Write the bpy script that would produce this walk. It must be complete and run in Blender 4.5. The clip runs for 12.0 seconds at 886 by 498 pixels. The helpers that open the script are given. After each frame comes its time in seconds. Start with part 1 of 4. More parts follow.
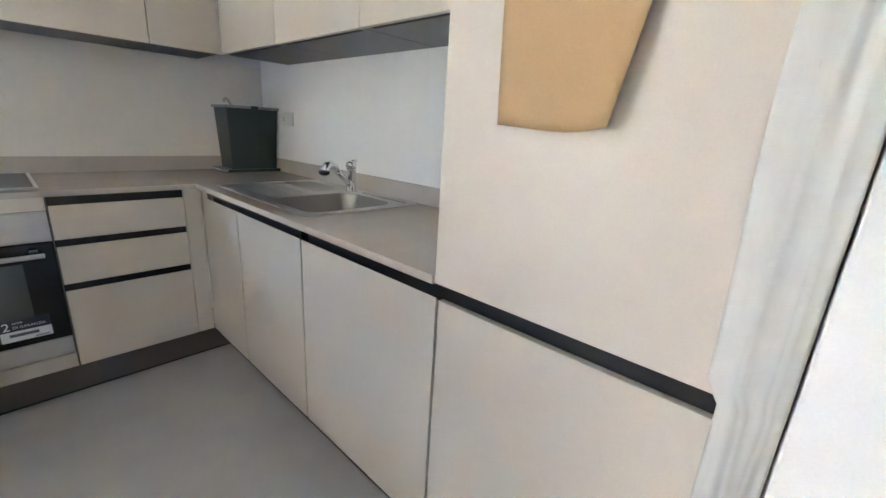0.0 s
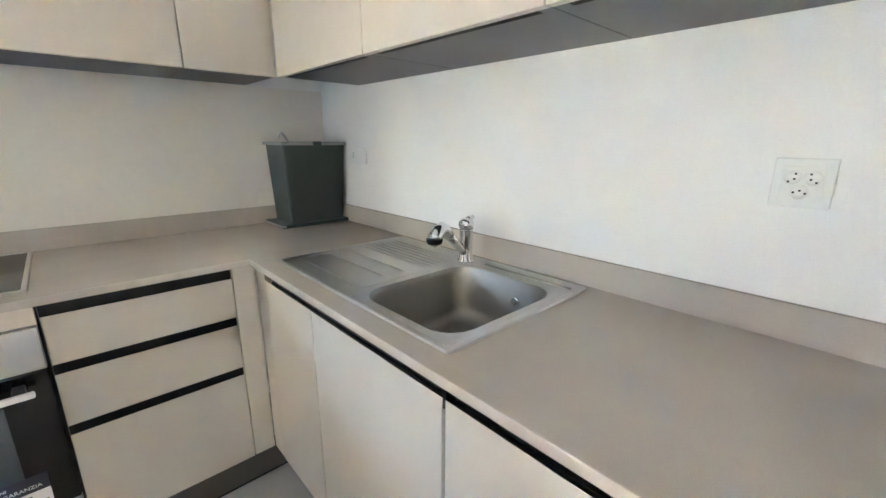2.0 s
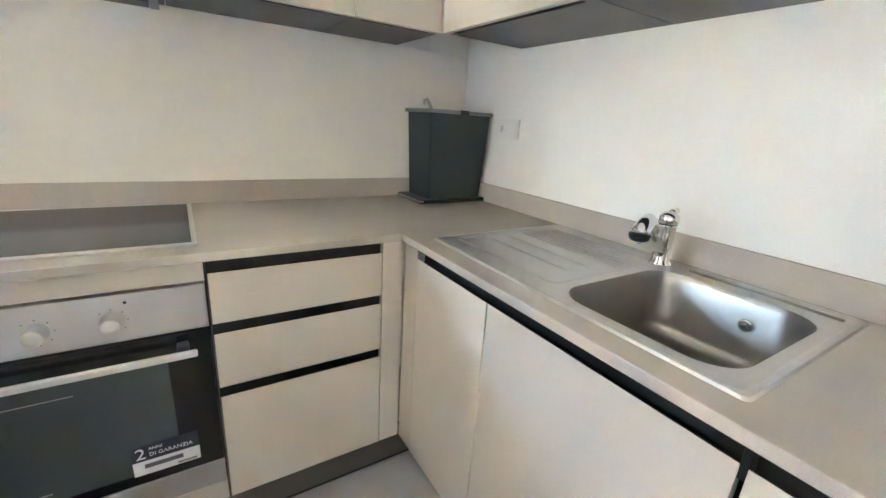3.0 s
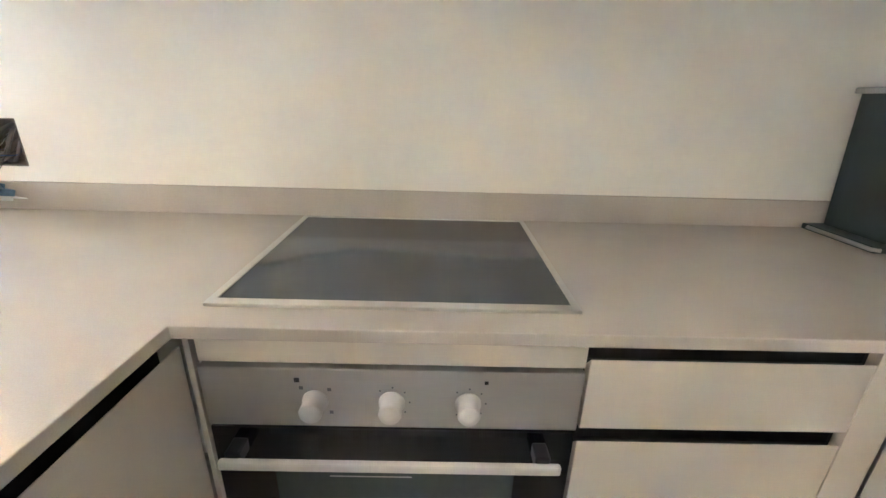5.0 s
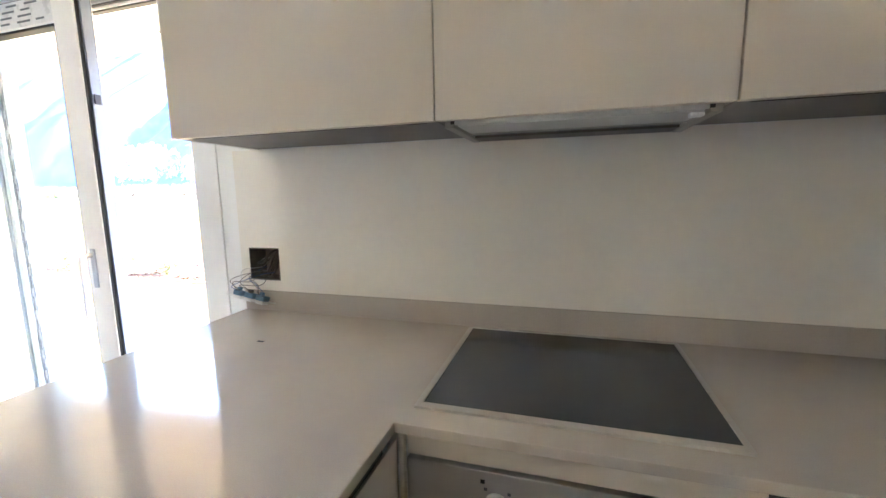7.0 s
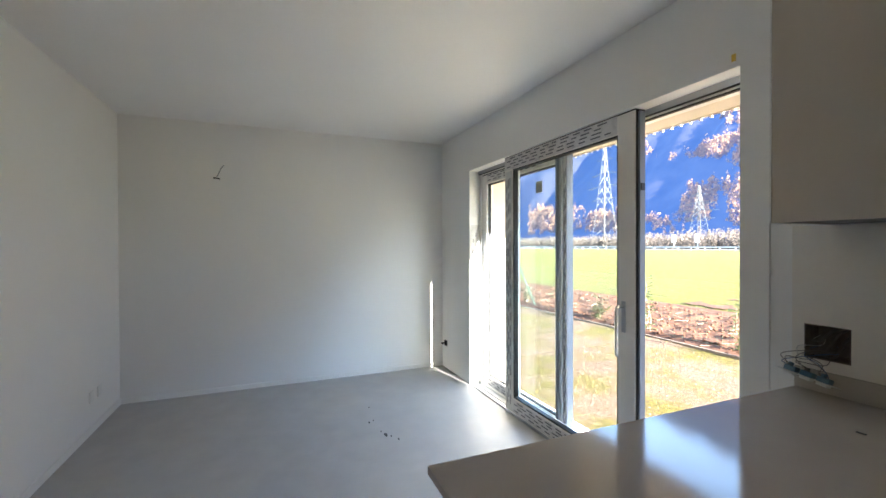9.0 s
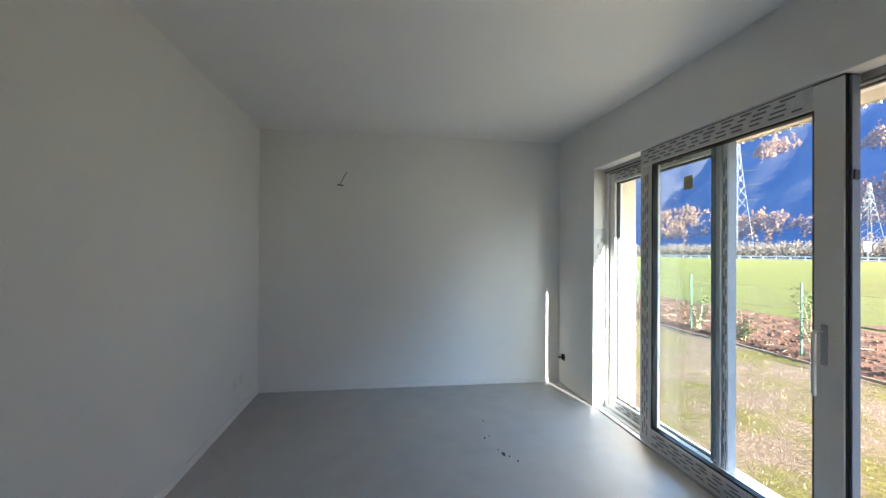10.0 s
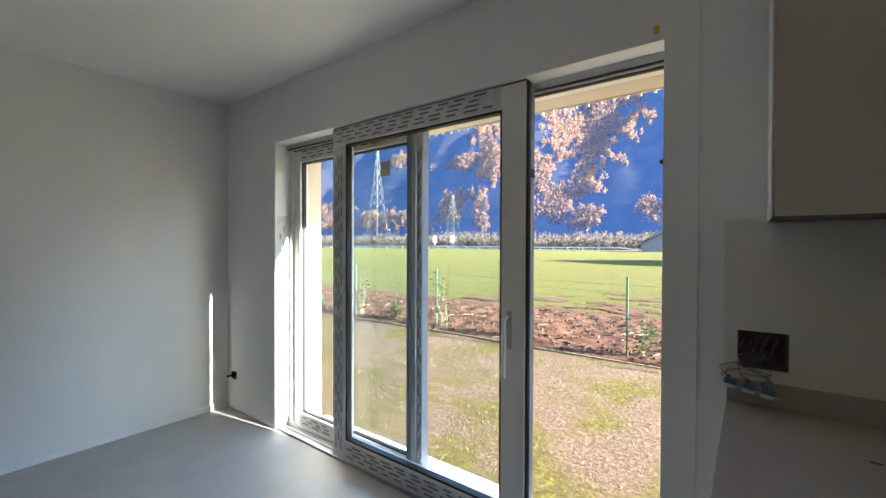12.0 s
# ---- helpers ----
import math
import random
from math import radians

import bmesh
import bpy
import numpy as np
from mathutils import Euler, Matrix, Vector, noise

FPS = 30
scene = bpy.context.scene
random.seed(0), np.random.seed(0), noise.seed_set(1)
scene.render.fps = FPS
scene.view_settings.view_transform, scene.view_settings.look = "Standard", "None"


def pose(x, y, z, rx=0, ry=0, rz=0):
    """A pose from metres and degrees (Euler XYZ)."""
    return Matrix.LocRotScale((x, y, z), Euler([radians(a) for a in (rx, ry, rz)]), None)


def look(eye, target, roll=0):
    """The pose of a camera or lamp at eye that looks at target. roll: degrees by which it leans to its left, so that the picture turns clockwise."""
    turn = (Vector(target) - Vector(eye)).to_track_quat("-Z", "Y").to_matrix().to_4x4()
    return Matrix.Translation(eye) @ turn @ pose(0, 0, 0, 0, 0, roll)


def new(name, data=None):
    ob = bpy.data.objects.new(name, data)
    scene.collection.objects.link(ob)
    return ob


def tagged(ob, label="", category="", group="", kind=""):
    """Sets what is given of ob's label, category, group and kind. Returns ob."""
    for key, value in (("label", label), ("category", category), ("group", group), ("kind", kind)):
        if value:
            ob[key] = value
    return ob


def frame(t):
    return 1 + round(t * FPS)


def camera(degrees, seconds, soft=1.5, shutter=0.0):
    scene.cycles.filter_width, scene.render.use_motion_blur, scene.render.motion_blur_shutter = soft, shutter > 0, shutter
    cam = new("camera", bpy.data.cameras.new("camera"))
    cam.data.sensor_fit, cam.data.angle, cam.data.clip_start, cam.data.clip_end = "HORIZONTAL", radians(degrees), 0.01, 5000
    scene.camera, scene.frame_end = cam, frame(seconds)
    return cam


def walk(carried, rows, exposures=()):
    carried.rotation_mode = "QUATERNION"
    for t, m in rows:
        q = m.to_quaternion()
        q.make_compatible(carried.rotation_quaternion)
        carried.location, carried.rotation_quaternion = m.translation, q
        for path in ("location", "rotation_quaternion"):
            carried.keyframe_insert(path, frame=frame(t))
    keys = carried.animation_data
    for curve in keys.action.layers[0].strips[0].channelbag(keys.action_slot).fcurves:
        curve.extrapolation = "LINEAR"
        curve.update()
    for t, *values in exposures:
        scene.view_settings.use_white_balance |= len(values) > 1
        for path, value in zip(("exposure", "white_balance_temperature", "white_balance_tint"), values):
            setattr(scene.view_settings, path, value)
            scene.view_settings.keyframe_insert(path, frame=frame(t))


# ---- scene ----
cam = camera(94.5, 12.0)
PATH = [
    (0, (-1.188, -2.661, 1.173), (0.233, -1.37, 0.614), 3.5),
    (0.5, (-1.155, -2.479, 1.159), (0.164, -1.108, 0.542), 2.9),
    (1, (-1.068, -2.21, 1.154), (0.184, -0.767, 0.559), 1.5),
    (1.5, (-1.014, -2.067, 1.21), (0.233, -0.608, 0.647), 0.1),
    (2, (-0.988, -1.932, 1.244), (0.327, -0.515, 0.73), 0.3),
    (2.5, (-0.956, -1.797, 1.232), (0.303, -0.337, 0.701), 1.7),
    (3, (-1.108, -1.613, 1.188), (-0.069, -0.009, 0.597), 3.8),
    (3.5, (-1.252, -1.535, 1.152), (-0.579, 0.213, 0.45), 4.3),
    (3.7, (-1.284, -1.5, 1.149), (-0.772, 0.28, 0.394), 4.3),
    (5.3, (-1.329, -1.047, 1.208), (-1.356, 0.848, 0.568), 1.1),
    (5.5, (-1.335, -1.039, 1.225), (-1.398, 0.871, 0.637), 0.9),
    (6, (-1.344, -1.039, 1.25), (-1.515, 0.895, 0.772), 0.2),
    (6.5, (-1.366, -1.108, 1.271), (-1.711, 0.828, 0.909), -0.3),
    (6.7, (-1.384, -1.161, 1.283), (-1.801, 0.769, 0.961), -0.6),
    (8.3, (-1.449, -1.67, 1.387), (-2.969, -0.371, 1.358), 0.0),
    (8.5, (-1.493, -1.711, 1.383), (-3.133, -0.567, 1.362), -0.1),
    (9, (-1.652, -1.787, 1.395), (-3.505, -1.034, 1.378), -0.2),
    (9.5, (-1.804, -1.82, 1.375), (-3.759, -1.397, 1.379), 0.1),
    (10, (-1.876, -1.861, 1.381), (-3.857, -1.582, 1.395), 0.4),
    (10.5, (-2.038, -1.852, 1.357), (-3.971, -1.341, 1.375), 0.9),
    (11, (-2.3, -1.86, 1.384), (-4.026, -0.85, 1.377), 0.7),
    (11.5, (-2.385, -1.789, 1.407), (-3.83, -0.407, 1.404), 0.7),
    (12, (-2.5, -1.683, 1.387), (-3.706, -0.087, 1.365), 0.2),
]
walk(cam, [(t, look(eye, to, lean)) for t, eye, to, lean in PATH],
     [(0.0, 8.25, 5850, 14), (0.5, 8.5, 5700, 14), (1.0, 8.7, 5700, 12), (1.5, 8.85, 5850, 12), (2.5, 8.85, 6150, 13), (3.5, 9.17, 6200, 14), (5.5, 8.93, 6500, 15), (6.5, 8.65, 6450, 15),
      (7.4, 7.3, 6250, 13), (8.3, 6.4, 6200, 12), (9.0, 5.8, 6300, 12), (9.5, 5.45, 6200, 11), (10.5, 5.35, 6000, 9), (12.0, 5.12, 6250, 10)])

# ---- world, sun, exposure ----
SUN_WAY = Vector((-1.0, -0.165, -0.349)).normalized()
sky = bpy.data.worlds.new("sky")
sky.use_nodes = True
scene.world = sky
sky_tex = sky.node_tree.nodes.new("ShaderNodeTexSky")
sky_tex.sky_type = "NISHITA"
sky_tex.sun_disc = False
sky_tex.sun_elevation = radians(19.0)
sky_tex.sun_rotation = radians(80.6)
sky_tex.altitude = 300
sky_tex.dust_density = 0.2
sky_back = sky.node_tree.nodes["Background"]
sky_back.inputs["Strength"].default_value = 0.065
sky.node_tree.links.new(sky_tex.outputs["Color"], sky_back.inputs["Color"])
sun_data = bpy.data.lights.new("sun", "SUN")
sun_data.energy, sun_data.angle, sun_data.color = 3.6, radians(0.5), (1.0, 0.93, 0.82)
sun = new("sun", sun_data)
sun.rotation_euler = SUN_WAY.to_track_quat("-Z", "Y").to_euler()
sun.location = (30, 5, 15)
# the sky's light is sought through the glass door's opening
gate = bpy.data.lights.new("door_skylight", "AREA")
gate.shape, gate.size, gate.size_y = "RECTANGLE", 2.55, 2.08
gate.cycles.is_portal = True
gate_ob = new("door_skylight", gate)
gate_ob.matrix_world = look((-4.046, 0.3, 1.04), (-4.046, -1.0, 1.04))


# ---- materials ----
def mat(name, col, rough=0.5, metal=0.0, var=0.06, scale=3.0, fine=90.0, bump=0.0, spec=0.5, tint=None, stretch=None, rvar=0.06, detail=4.0):
    """A painted, stone, wood or metal surface: two scales of tone, a tint in patches, fine relief."""
    m = bpy.data.materials.new(name)
    m.use_nodes = True
    nt = m.node_tree
    N, L = nt.nodes, nt.links
    b = N["Principled BSDF"]
    tc = N.new("ShaderNodeTexCoord")
    mp = N.new("ShaderNodeMapping")
    L.new(tc.outputs["Object"], mp.inputs["Vector"])
    if stretch:
        mp.inputs["Scale"].default_value = stretch
    n1, n2 = N.new("ShaderNodeTexNoise"), N.new("ShaderNodeTexNoise")
    n1.inputs["Scale"].default_value, n1.inputs["Detail"].default_value = scale, detail
    n2.inputs["Scale"].default_value, n2.inputs["Detail"].default_value = fine, 3
    for n in (n1, n2):
        L.new(mp.outputs["Vector"], n.inputs["Vector"])
    add = N.new("ShaderNodeMath")
    add.operation = "ADD"
    L.new(n1.outputs["Fac"], add.inputs[0])
    L.new(n2.outputs["Fac"], add.inputs[1])
    ramp = N.new("ShaderNodeMapRange")
    ramp.inputs["From Min"].default_value, ramp.inputs["From Max"].default_value = 0.65, 1.35
    L.new(add.outputs[0], ramp.inputs["Value"])
    mix = N.new("ShaderNodeMix")
    mix.data_type = "RGBA"
    lo = [c * (1 - var) for c in (tint or col)]
    hi = [min(1, c * (1 + var)) for c in col]
    mix.inputs[6].default_value, mix.inputs[7].default_value = (*lo, 1), (*hi, 1)
    L.new(ramp.outputs[0], mix.inputs[0])
    L.new(mix.outputs[2], b.inputs["Base Color"])
    rr = N.new("ShaderNodeMapRange")
    rr.inputs["To Min"].default_value, rr.inputs["To Max"].default_value = max(0.02, rough - rvar), min(1, rough + rvar)
    L.new(n1.outputs["Fac"], rr.inputs["Value"])
    L.new(rr.outputs[0], b.inputs["Roughness"])
    b.inputs["Metallic"].default_value = metal
    b.inputs["Specular IOR Level"].default_value = spec
    if bump:
        bp = N.new("ShaderNodeBump")
        bp.inputs["Strength"].default_value, bp.inputs["Distance"].default_value = min(1, bump * 20), bump * 0.05
        L.new(n2.outputs["Fac"], bp.inputs["Height"])
        L.new(bp.outputs["Normal"], b.inputs["Normal"])
    return m


def glow(m, col, strength):
    b = m.node_tree.nodes["Principled BSDF"]
    b.inputs["Emission Color"].default_value = (*col, 1)
    b.inputs["Emission Strength"].default_value = strength
    return m


def leafy(m, share=0.45):
    """Thin leaves and twigs: part of the light passes through them."""
    N, L = m.node_tree.nodes, m.node_tree.links
    b = N["Principled BSDF"]
    through_leaf, mix = N.new("ShaderNodeBsdfTranslucent"), N.new("ShaderNodeMixShader")
    L.new(b.inputs["Base Color"].links[0].from_socket, through_leaf.inputs["Color"])
    mix.inputs[0].default_value = share
    L.new(b.outputs[0], mix.inputs[1])
    L.new(through_leaf.outputs[0], mix.inputs[2])
    L.new(mix.outputs[0], N["Material Output"].inputs["Surface"])
    return m


def glass(name, tint=(1, 1, 1), rough=0.0):
    """Thin double glazing: clear, with a gloss that grows towards grazing angles."""
    m = bpy.data.materials.new(name)
    m.use_nodes = True
    N, L = m.node_tree.nodes, m.node_tree.links
    N.remove(N["Principled BSDF"])
    clear, gloss, mix, lw = (N.new(k) for k in ("ShaderNodeBsdfTransparent", "ShaderNodeBsdfGlossy", "ShaderNodeMixShader", "ShaderNodeLayerWeight"))
    power, fr = N.new("ShaderNodeMath"), N.new("ShaderNodeMath")
    clear.inputs["Color"].default_value = (*tint, 1)
    gloss.inputs["Roughness"].default_value = rough
    lw.inputs["Blend"].default_value = 0.5
    power.operation, fr.operation = "POWER", "MULTIPLY_ADD"
    power.inputs[1].default_value = 5.0
    fr.inputs[1].default_value, fr.inputs[2].default_value = 0.96, 0.04
    L.new(lw.outputs["Facing"], power.inputs[0])
    L.new(power.outputs[0], fr.inputs[0])
    L.new(fr.outputs[0], mix.inputs[0])
    L.new(clear.outputs[0], mix.inputs[1])
    L.new(gloss.outputs[0], mix.inputs[2])
    L.new(mix.outputs[0], N["Material Output"].inputs["Surface"])
    return m


M_WALL = mat("white_plaster", (0.86, 0.85, 0.82), 0.85, var=0.03, scale=1.2, fine=260, bump=0.012, spec=0.2)
M_CEIL = mat("ceiling_plaster", (0.86, 0.85, 0.83), 0.9, var=0.03, scale=0.8, fine=220, bump=0.012, spec=0.15)
M_SPLASH = mat("cream_splashback", (0.80, 0.755, 0.675), 0.45, var=0.02, scale=1.5, fine=40, spec=0.4)
M_FLOOR = mat("grey_cement_resin", (0.52, 0.503, 0.475), 0.52, var=0.05, scale=0.9, fine=5, spec=0.25, tint=(0.475, 0.46, 0.44), rvar=0.08, detail=6)
M_FRONT = mat("beige_laminate", (0.60, 0.535, 0.45), 0.42, var=0.035, scale=2.0, fine=420, bump=0.012, spec=0.4)
M_STONE = mat("taupe_quartz", (0.49, 0.435, 0.375), 0.09, var=0.08, scale=4, fine=500, spec=0.3, rvar=0.03)
M_STEEL = mat("brushed_steel", (0.47, 0.455, 0.43), 0.34, metal=1.0, var=0.03, scale=2, fine=40, stretch=(0.8, 1, 14), rvar=0.04)
# darker than the drainer: the basin's shade and dark reflections are in this colour
M_SINK = mat("shaded_sink_steel", (0.31, 0.297, 0.27), 0.32, metal=1.0, var=0.04, scale=9, fine=60, rvar=0.02)
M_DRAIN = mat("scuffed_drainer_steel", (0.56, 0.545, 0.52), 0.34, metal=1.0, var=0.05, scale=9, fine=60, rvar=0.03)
M_CHROME = mat("chrome", (0.78, 0.78, 0.78), 0.07, metal=1.0, var=0.02, rvar=0.03)
M_BLACK = mat("black_gola_profile", (0.012, 0.012, 0.013), 0.4, var=0.2, scale=8, spec=0.4)
M_UNDER = mat("anthracite_board", (0.042, 0.039, 0.035), 0.33, var=0.14, scale=3, fine=150, spec=0.45)
M_PLINTH = mat("dark_taupe_plinth", (0.115, 0.10, 0.082), 0.45, var=0.12, scale=4, fine=200)
M_HOB = mat("dark_glass_ceramic", (0.058, 0.065, 0.07), 0.12, var=0.1, scale=3, fine=700, spec=0.5, rvar=0.03)
M_HOBF = mat("satin_hob_frame", (0.44, 0.41, 0.36), 0.4, metal=0.3, var=0.04, scale=9)
M_OVEN = mat("black_oven_glass", (0.008, 0.008, 0.009), 0.1, var=0.1, spec=0.5, rvar=0.03)
M_OVENW = mat("oven_window_glass", (0.066, 0.083, 0.08), 0.05, var=0.06, scale=2.0, spec=0.7, rvar=0.02)
M_KNOB = mat("white_knob_plastic", (0.50, 0.485, 0.46), 0.35, var=0.03)
M_PVC = mat("white_pvc_frame", (0.80, 0.775, 0.73), 0.32, var=0.03, scale=4, spec=0.5)
M_ALU = mat("grey_aluminium_profile", (0.42, 0.44, 0.47), 0.35, metal=0.7, var=0.05, stretch=(1, 1, 0.2))
M_LEVER = mat("satin_lever_metal", (0.88, 0.87, 0.86), 0.2, metal=0.5, var=0.03, scale=8, rvar=0.03)
# profile grey with its sky-tinted shade put into the colour
M_IRON = mat("shaded_blue_grey", (0.17, 0.20, 0.25), 0.4, var=0.06, stretch=(1, 1, 0.2))
M_GASKET = mat("black_rubber", (0.015, 0.015, 0.016), 0.6, var=0.15)
M_FILM = mat("protective_film", (0.64, 0.63, 0.62), 0.28, var=0.08, scale=12, fine=60, bump=0.01)
M_PRINT = mat("grey_print", (0.10, 0.105, 0.12), 0.5, var=0.15)
M_MASK = mat("wrinkled_masking_film", (0.70, 0.69, 0.64), 0.3, var=0.06, scale=20, fine=7, bump=0.05, stretch=(3, 3, 0.5))
M_MASK.node_tree.nodes["Principled BSDF"].inputs["Alpha"].default_value = 0.8
M_RAIL = mat("hood_steel", (0.36, 0.35, 0.32), 0.38, metal=0.8, var=0.05, scale=9)
M_KRAFT = mat("kraft_paper", (0.50, 0.34, 0.18), 0.7, var=0.05, scale=7, fine=260, bump=0.006, spec=0.15)
M_BIN = mat("dark_green_plastic", (0.028, 0.045, 0.042), 0.42, var=0.1, scale=6, fine=300, bump=0.01)
M_BINRIM = mat("grey_plastic", (0.30, 0.31, 0.30), 0.45, var=0.06)
M_PLATE = mat("white_socket_plastic", (0.78, 0.78, 0.75), 0.3, var=0.02)
M_DARK = mat("dark_cavity", (0.15, 0.118, 0.098), 0.8, var=0.3, scale=20)
M_BLUE = mat("blue_socket_body", (0.11, 0.21, 0.30), 0.45, var=0.2, scale=30)
M_CABLE = mat("grey_brown_cable", (0.14, 0.115, 0.10), 0.5, var=0.2, scale=30)
M_LENS = mat("frosted_lamp_cover", (0.55, 0.56, 0.53), 0.5, var=0.04)
M_YELLOW = mat("yellow_tape", (0.65, 0.42, 0.03), 0.6, var=0.1)
M_SILL = mat("pale_stone_sill", (0.5, 0.49, 0.46), 0.7, var=0.08, scale=5, fine=150, bump=0.02)
M_RENDER = mat("cream_facade_render", (0.62, 0.54, 0.43), 0.9, var=0.05, scale=2, fine=160, bump=0.03, spec=0.1)
M_GREEN = mat("green_coated_steel", (0.008, 0.034, 0.018), 0.45, var=0.12, scale=8)
M_GLASS = glass("window_glass", (0.95, 0.98, 0.98))
M_STAIN = mat("dark_scrap", (0.03, 0.03, 0.032), 0.7, var=0.2)
M_LEAF = leafy(mat("laurel_leaf", (0.034, 0.05, 0.012), 0.45, var=0.3, scale=9, tint=(0.02, 0.034, 0.009)))
M_TWIG = mat("twig_bark", (0.16, 0.11, 0.07), 0.85, var=0.2, scale=30)


# ---- building helpers ----
def thing(name, at=(0, 0, 0), label="", category="", group="", kind=""):
    ob = new(name)
    ob.location = at
    ob.empty_display_size = 0.1
    return tagged(ob, label, category, group, kind)


def part(name, bm, material, parent=None, label="", smooth=False):
    """Links a bmesh, in world coordinates, as one mesh object under a thing or a part."""
    me = bpy.data.meshes.new(name)
    bmesh.ops.recalc_face_normals(bm, faces=bm.faces)
    if smooth:
        for f in bm.faces:
            f.smooth = True
    bm.to_mesh(me)
    bm.free()
    me.materials.append(material)
    ob = new(name, me)
    if parent:
        ob.parent = parent
        ob.matrix_parent_inverse = Matrix.Translation(-parent.location) if parent.parent is None else Matrix()
    if label:
        ob["label"] = label
    return ob


def box(lo, hi, bevel=0.0, bm=None, seg=2):
    """A box between two corners, its edges rounded."""
    out = bm or bmesh.new()
    made = bmesh.ops.create_cube(out, size=1)["verts"]
    c = [(a + b) / 2 for a, b in zip(lo, hi)]
    s = [abs(b - a) for a, b in zip(lo, hi)]
    for v in made:
        v.co = Vector((c[0] + v.co.x * s[0], c[1] + v.co.y * s[1], c[2] + v.co.z * s[2]))
    if bevel:
        edges = list({e for v in made for e in v.link_edges})
        bmesh.ops.bevel(out, geom=edges, offset=min(bevel, min(s) * 0.45), segments=seg, affect="EDGES", profile=0.5)
    return out


def slab(rects, holes, w0, w1, axes="xyz", bevel=0.0):
    """A plate of rectangles (u0, v0, u1, v1) less holes, from w0 to w1 along the third of the axes."""
    us = sorted({r[i] for r in rects + holes for i in (0, 2)})
    vs = sorted({r[i] for r in rects + holes for i in (1, 3)})

    def put(u, v, w):
        d = dict(zip(axes, (u, v, w)))
        return Vector((d["x"], d["y"], d["z"]))

    bm = bmesh.new()
    grid = {}
    faces = []
    for i in range(len(us) - 1):
        for j in range(len(vs) - 1):
            cu, cv = (us[i] + us[i + 1]) / 2, (vs[j] + vs[j + 1]) / 2
            def inside(r):
                return r[0] < cu < r[2] and r[1] < cv < r[3]
            if not any(inside(r) for r in rects) or any(inside(r) for r in holes):
                continue
            q = []
            for a, b in ((i, j), (i + 1, j), (i + 1, j + 1), (i, j + 1)):
                if (a, b) not in grid:
                    grid[a, b] = bm.verts.new(put(us[a], vs[b], w0))
                q.append(grid[a, b])
            faces.append(bm.faces.new(q))
    ext = bmesh.ops.extrude_face_region(bm, geom=faces)
    shift = put(0, 0, w1 - w0)
    for g in ext["geom"]:
        if isinstance(g, bmesh.types.BMVert):
            g.co += shift
    bmesh.ops.recalc_face_normals(bm, faces=bm.faces)
    if bevel:
        bm.normal_update()
        edges = [e for e in bm.edges if len(e.link_faces) == 2 and e.calc_face_angle(0) > 0.5]
        bmesh.ops.bevel(bm, geom=edges, offset=bevel, segments=2, affect="EDGES", profile=0.5)
    return bm


def tube(pts, r, seg=10, bm=None, caps=True):
    """A round bar swept along points; r is one radius or one a point."""
    out = bm or bmesh.new()
    pts = [Vector(p) for p in pts]
    rs = r if isinstance(r, (list, tuple)) else [r] * len(pts)
    rings = []
    side = None
    for i, p in enumerate(pts):
        d = (pts[min(i + 1, len(pts) - 1)] - pts[max(i - 1, 0)]).normalized()
        if side is None:
            side = d.orthogonal().normalized()
        side = (side - d * side.dot(d)).normalized()
        up = d.cross(side)
        rings.append([out.verts.new(p + (side * math.cos(a) + up * math.sin(a)) * rs[i]) for a in (2 * math.pi * k / seg for k in range(seg))])
    for a, b in zip(rings, rings[1:]):
        for k in range(seg):
            out.faces.new((a[k], a[(k + 1) % seg], b[(k + 1) % seg], b[k]))
    if caps:
        out.faces.new(rings[0][::-1])
        out.faces.new(rings[-1])
    return out


def lathe(at, profile, axis="z", seg=28, bm=None):
    """A turned shape: rows of radius and height along the axis from at."""
    ways = {"z": (0, 0, 1), "y": (0, -1, 0), "x": (-1, 0, 0)}
    d = Vector(ways[axis])
    pts = [Vector(at) + d * h for _, h in profile]
    out = bm or bmesh.new()
    side = d.orthogonal().normalized()
    up = d.cross(side)
    rings = []
    for p, (r, _) in zip(pts, profile):
        rings.append([out.verts.new(p + (side * math.cos(a) + up * math.sin(a)) * max(r, 1e-4)) for a in (2 * math.pi * k / seg for k in range(seg))])
    for a, b in zip(rings, rings[1:]):
        for k in range(seg):
            out.faces.new((a[k], a[(k + 1) % seg], b[(k + 1) % seg], b[k]))
    out.faces.new(rings[0][::-1])
    out.faces.new(rings[-1])
    return out


def writing(text, size, m, material, parent, name="lettering"):
    cu = bpy.data.curves.new(name, "FONT")
    cu.body, cu.size, cu.extrude = text, size, 0.0002
    cu.materials.append(material)
    ob = new(name, cu)
    ob.parent = parent
    ob.matrix_parent_inverse = Matrix.Translation(-parent.location) if parent.parent is None else Matrix()
    ob.matrix_basis = m
    return ob


# ---- the rooms ----
FAR, LEFT, CEIL = -6.076, -3.08, 2.566
WIN_L, WIN_R, HEAD, OUT = -5.33, -2.763, 2.10, 0.40

part("floor", slab([(FAR - 0.2, LEFT - 0.2, 0.2, 0.0)], [], -0.2, 0.0, "xyz"), M_FLOOR)
tagged(bpy.data.objects["floor"], "smooth grey cement resin floor, slightly mottled", "floor", kind="structure")
part("ceiling", slab([(FAR - 0.2, LEFT - 0.2, 0.2, OUT)], [], CEIL, CEIL + 0.25, "xyz"), M_CEIL)
tagged(bpy.data.objects["ceiling"], "plain white plastered ceiling", "ceiling", kind="structure")

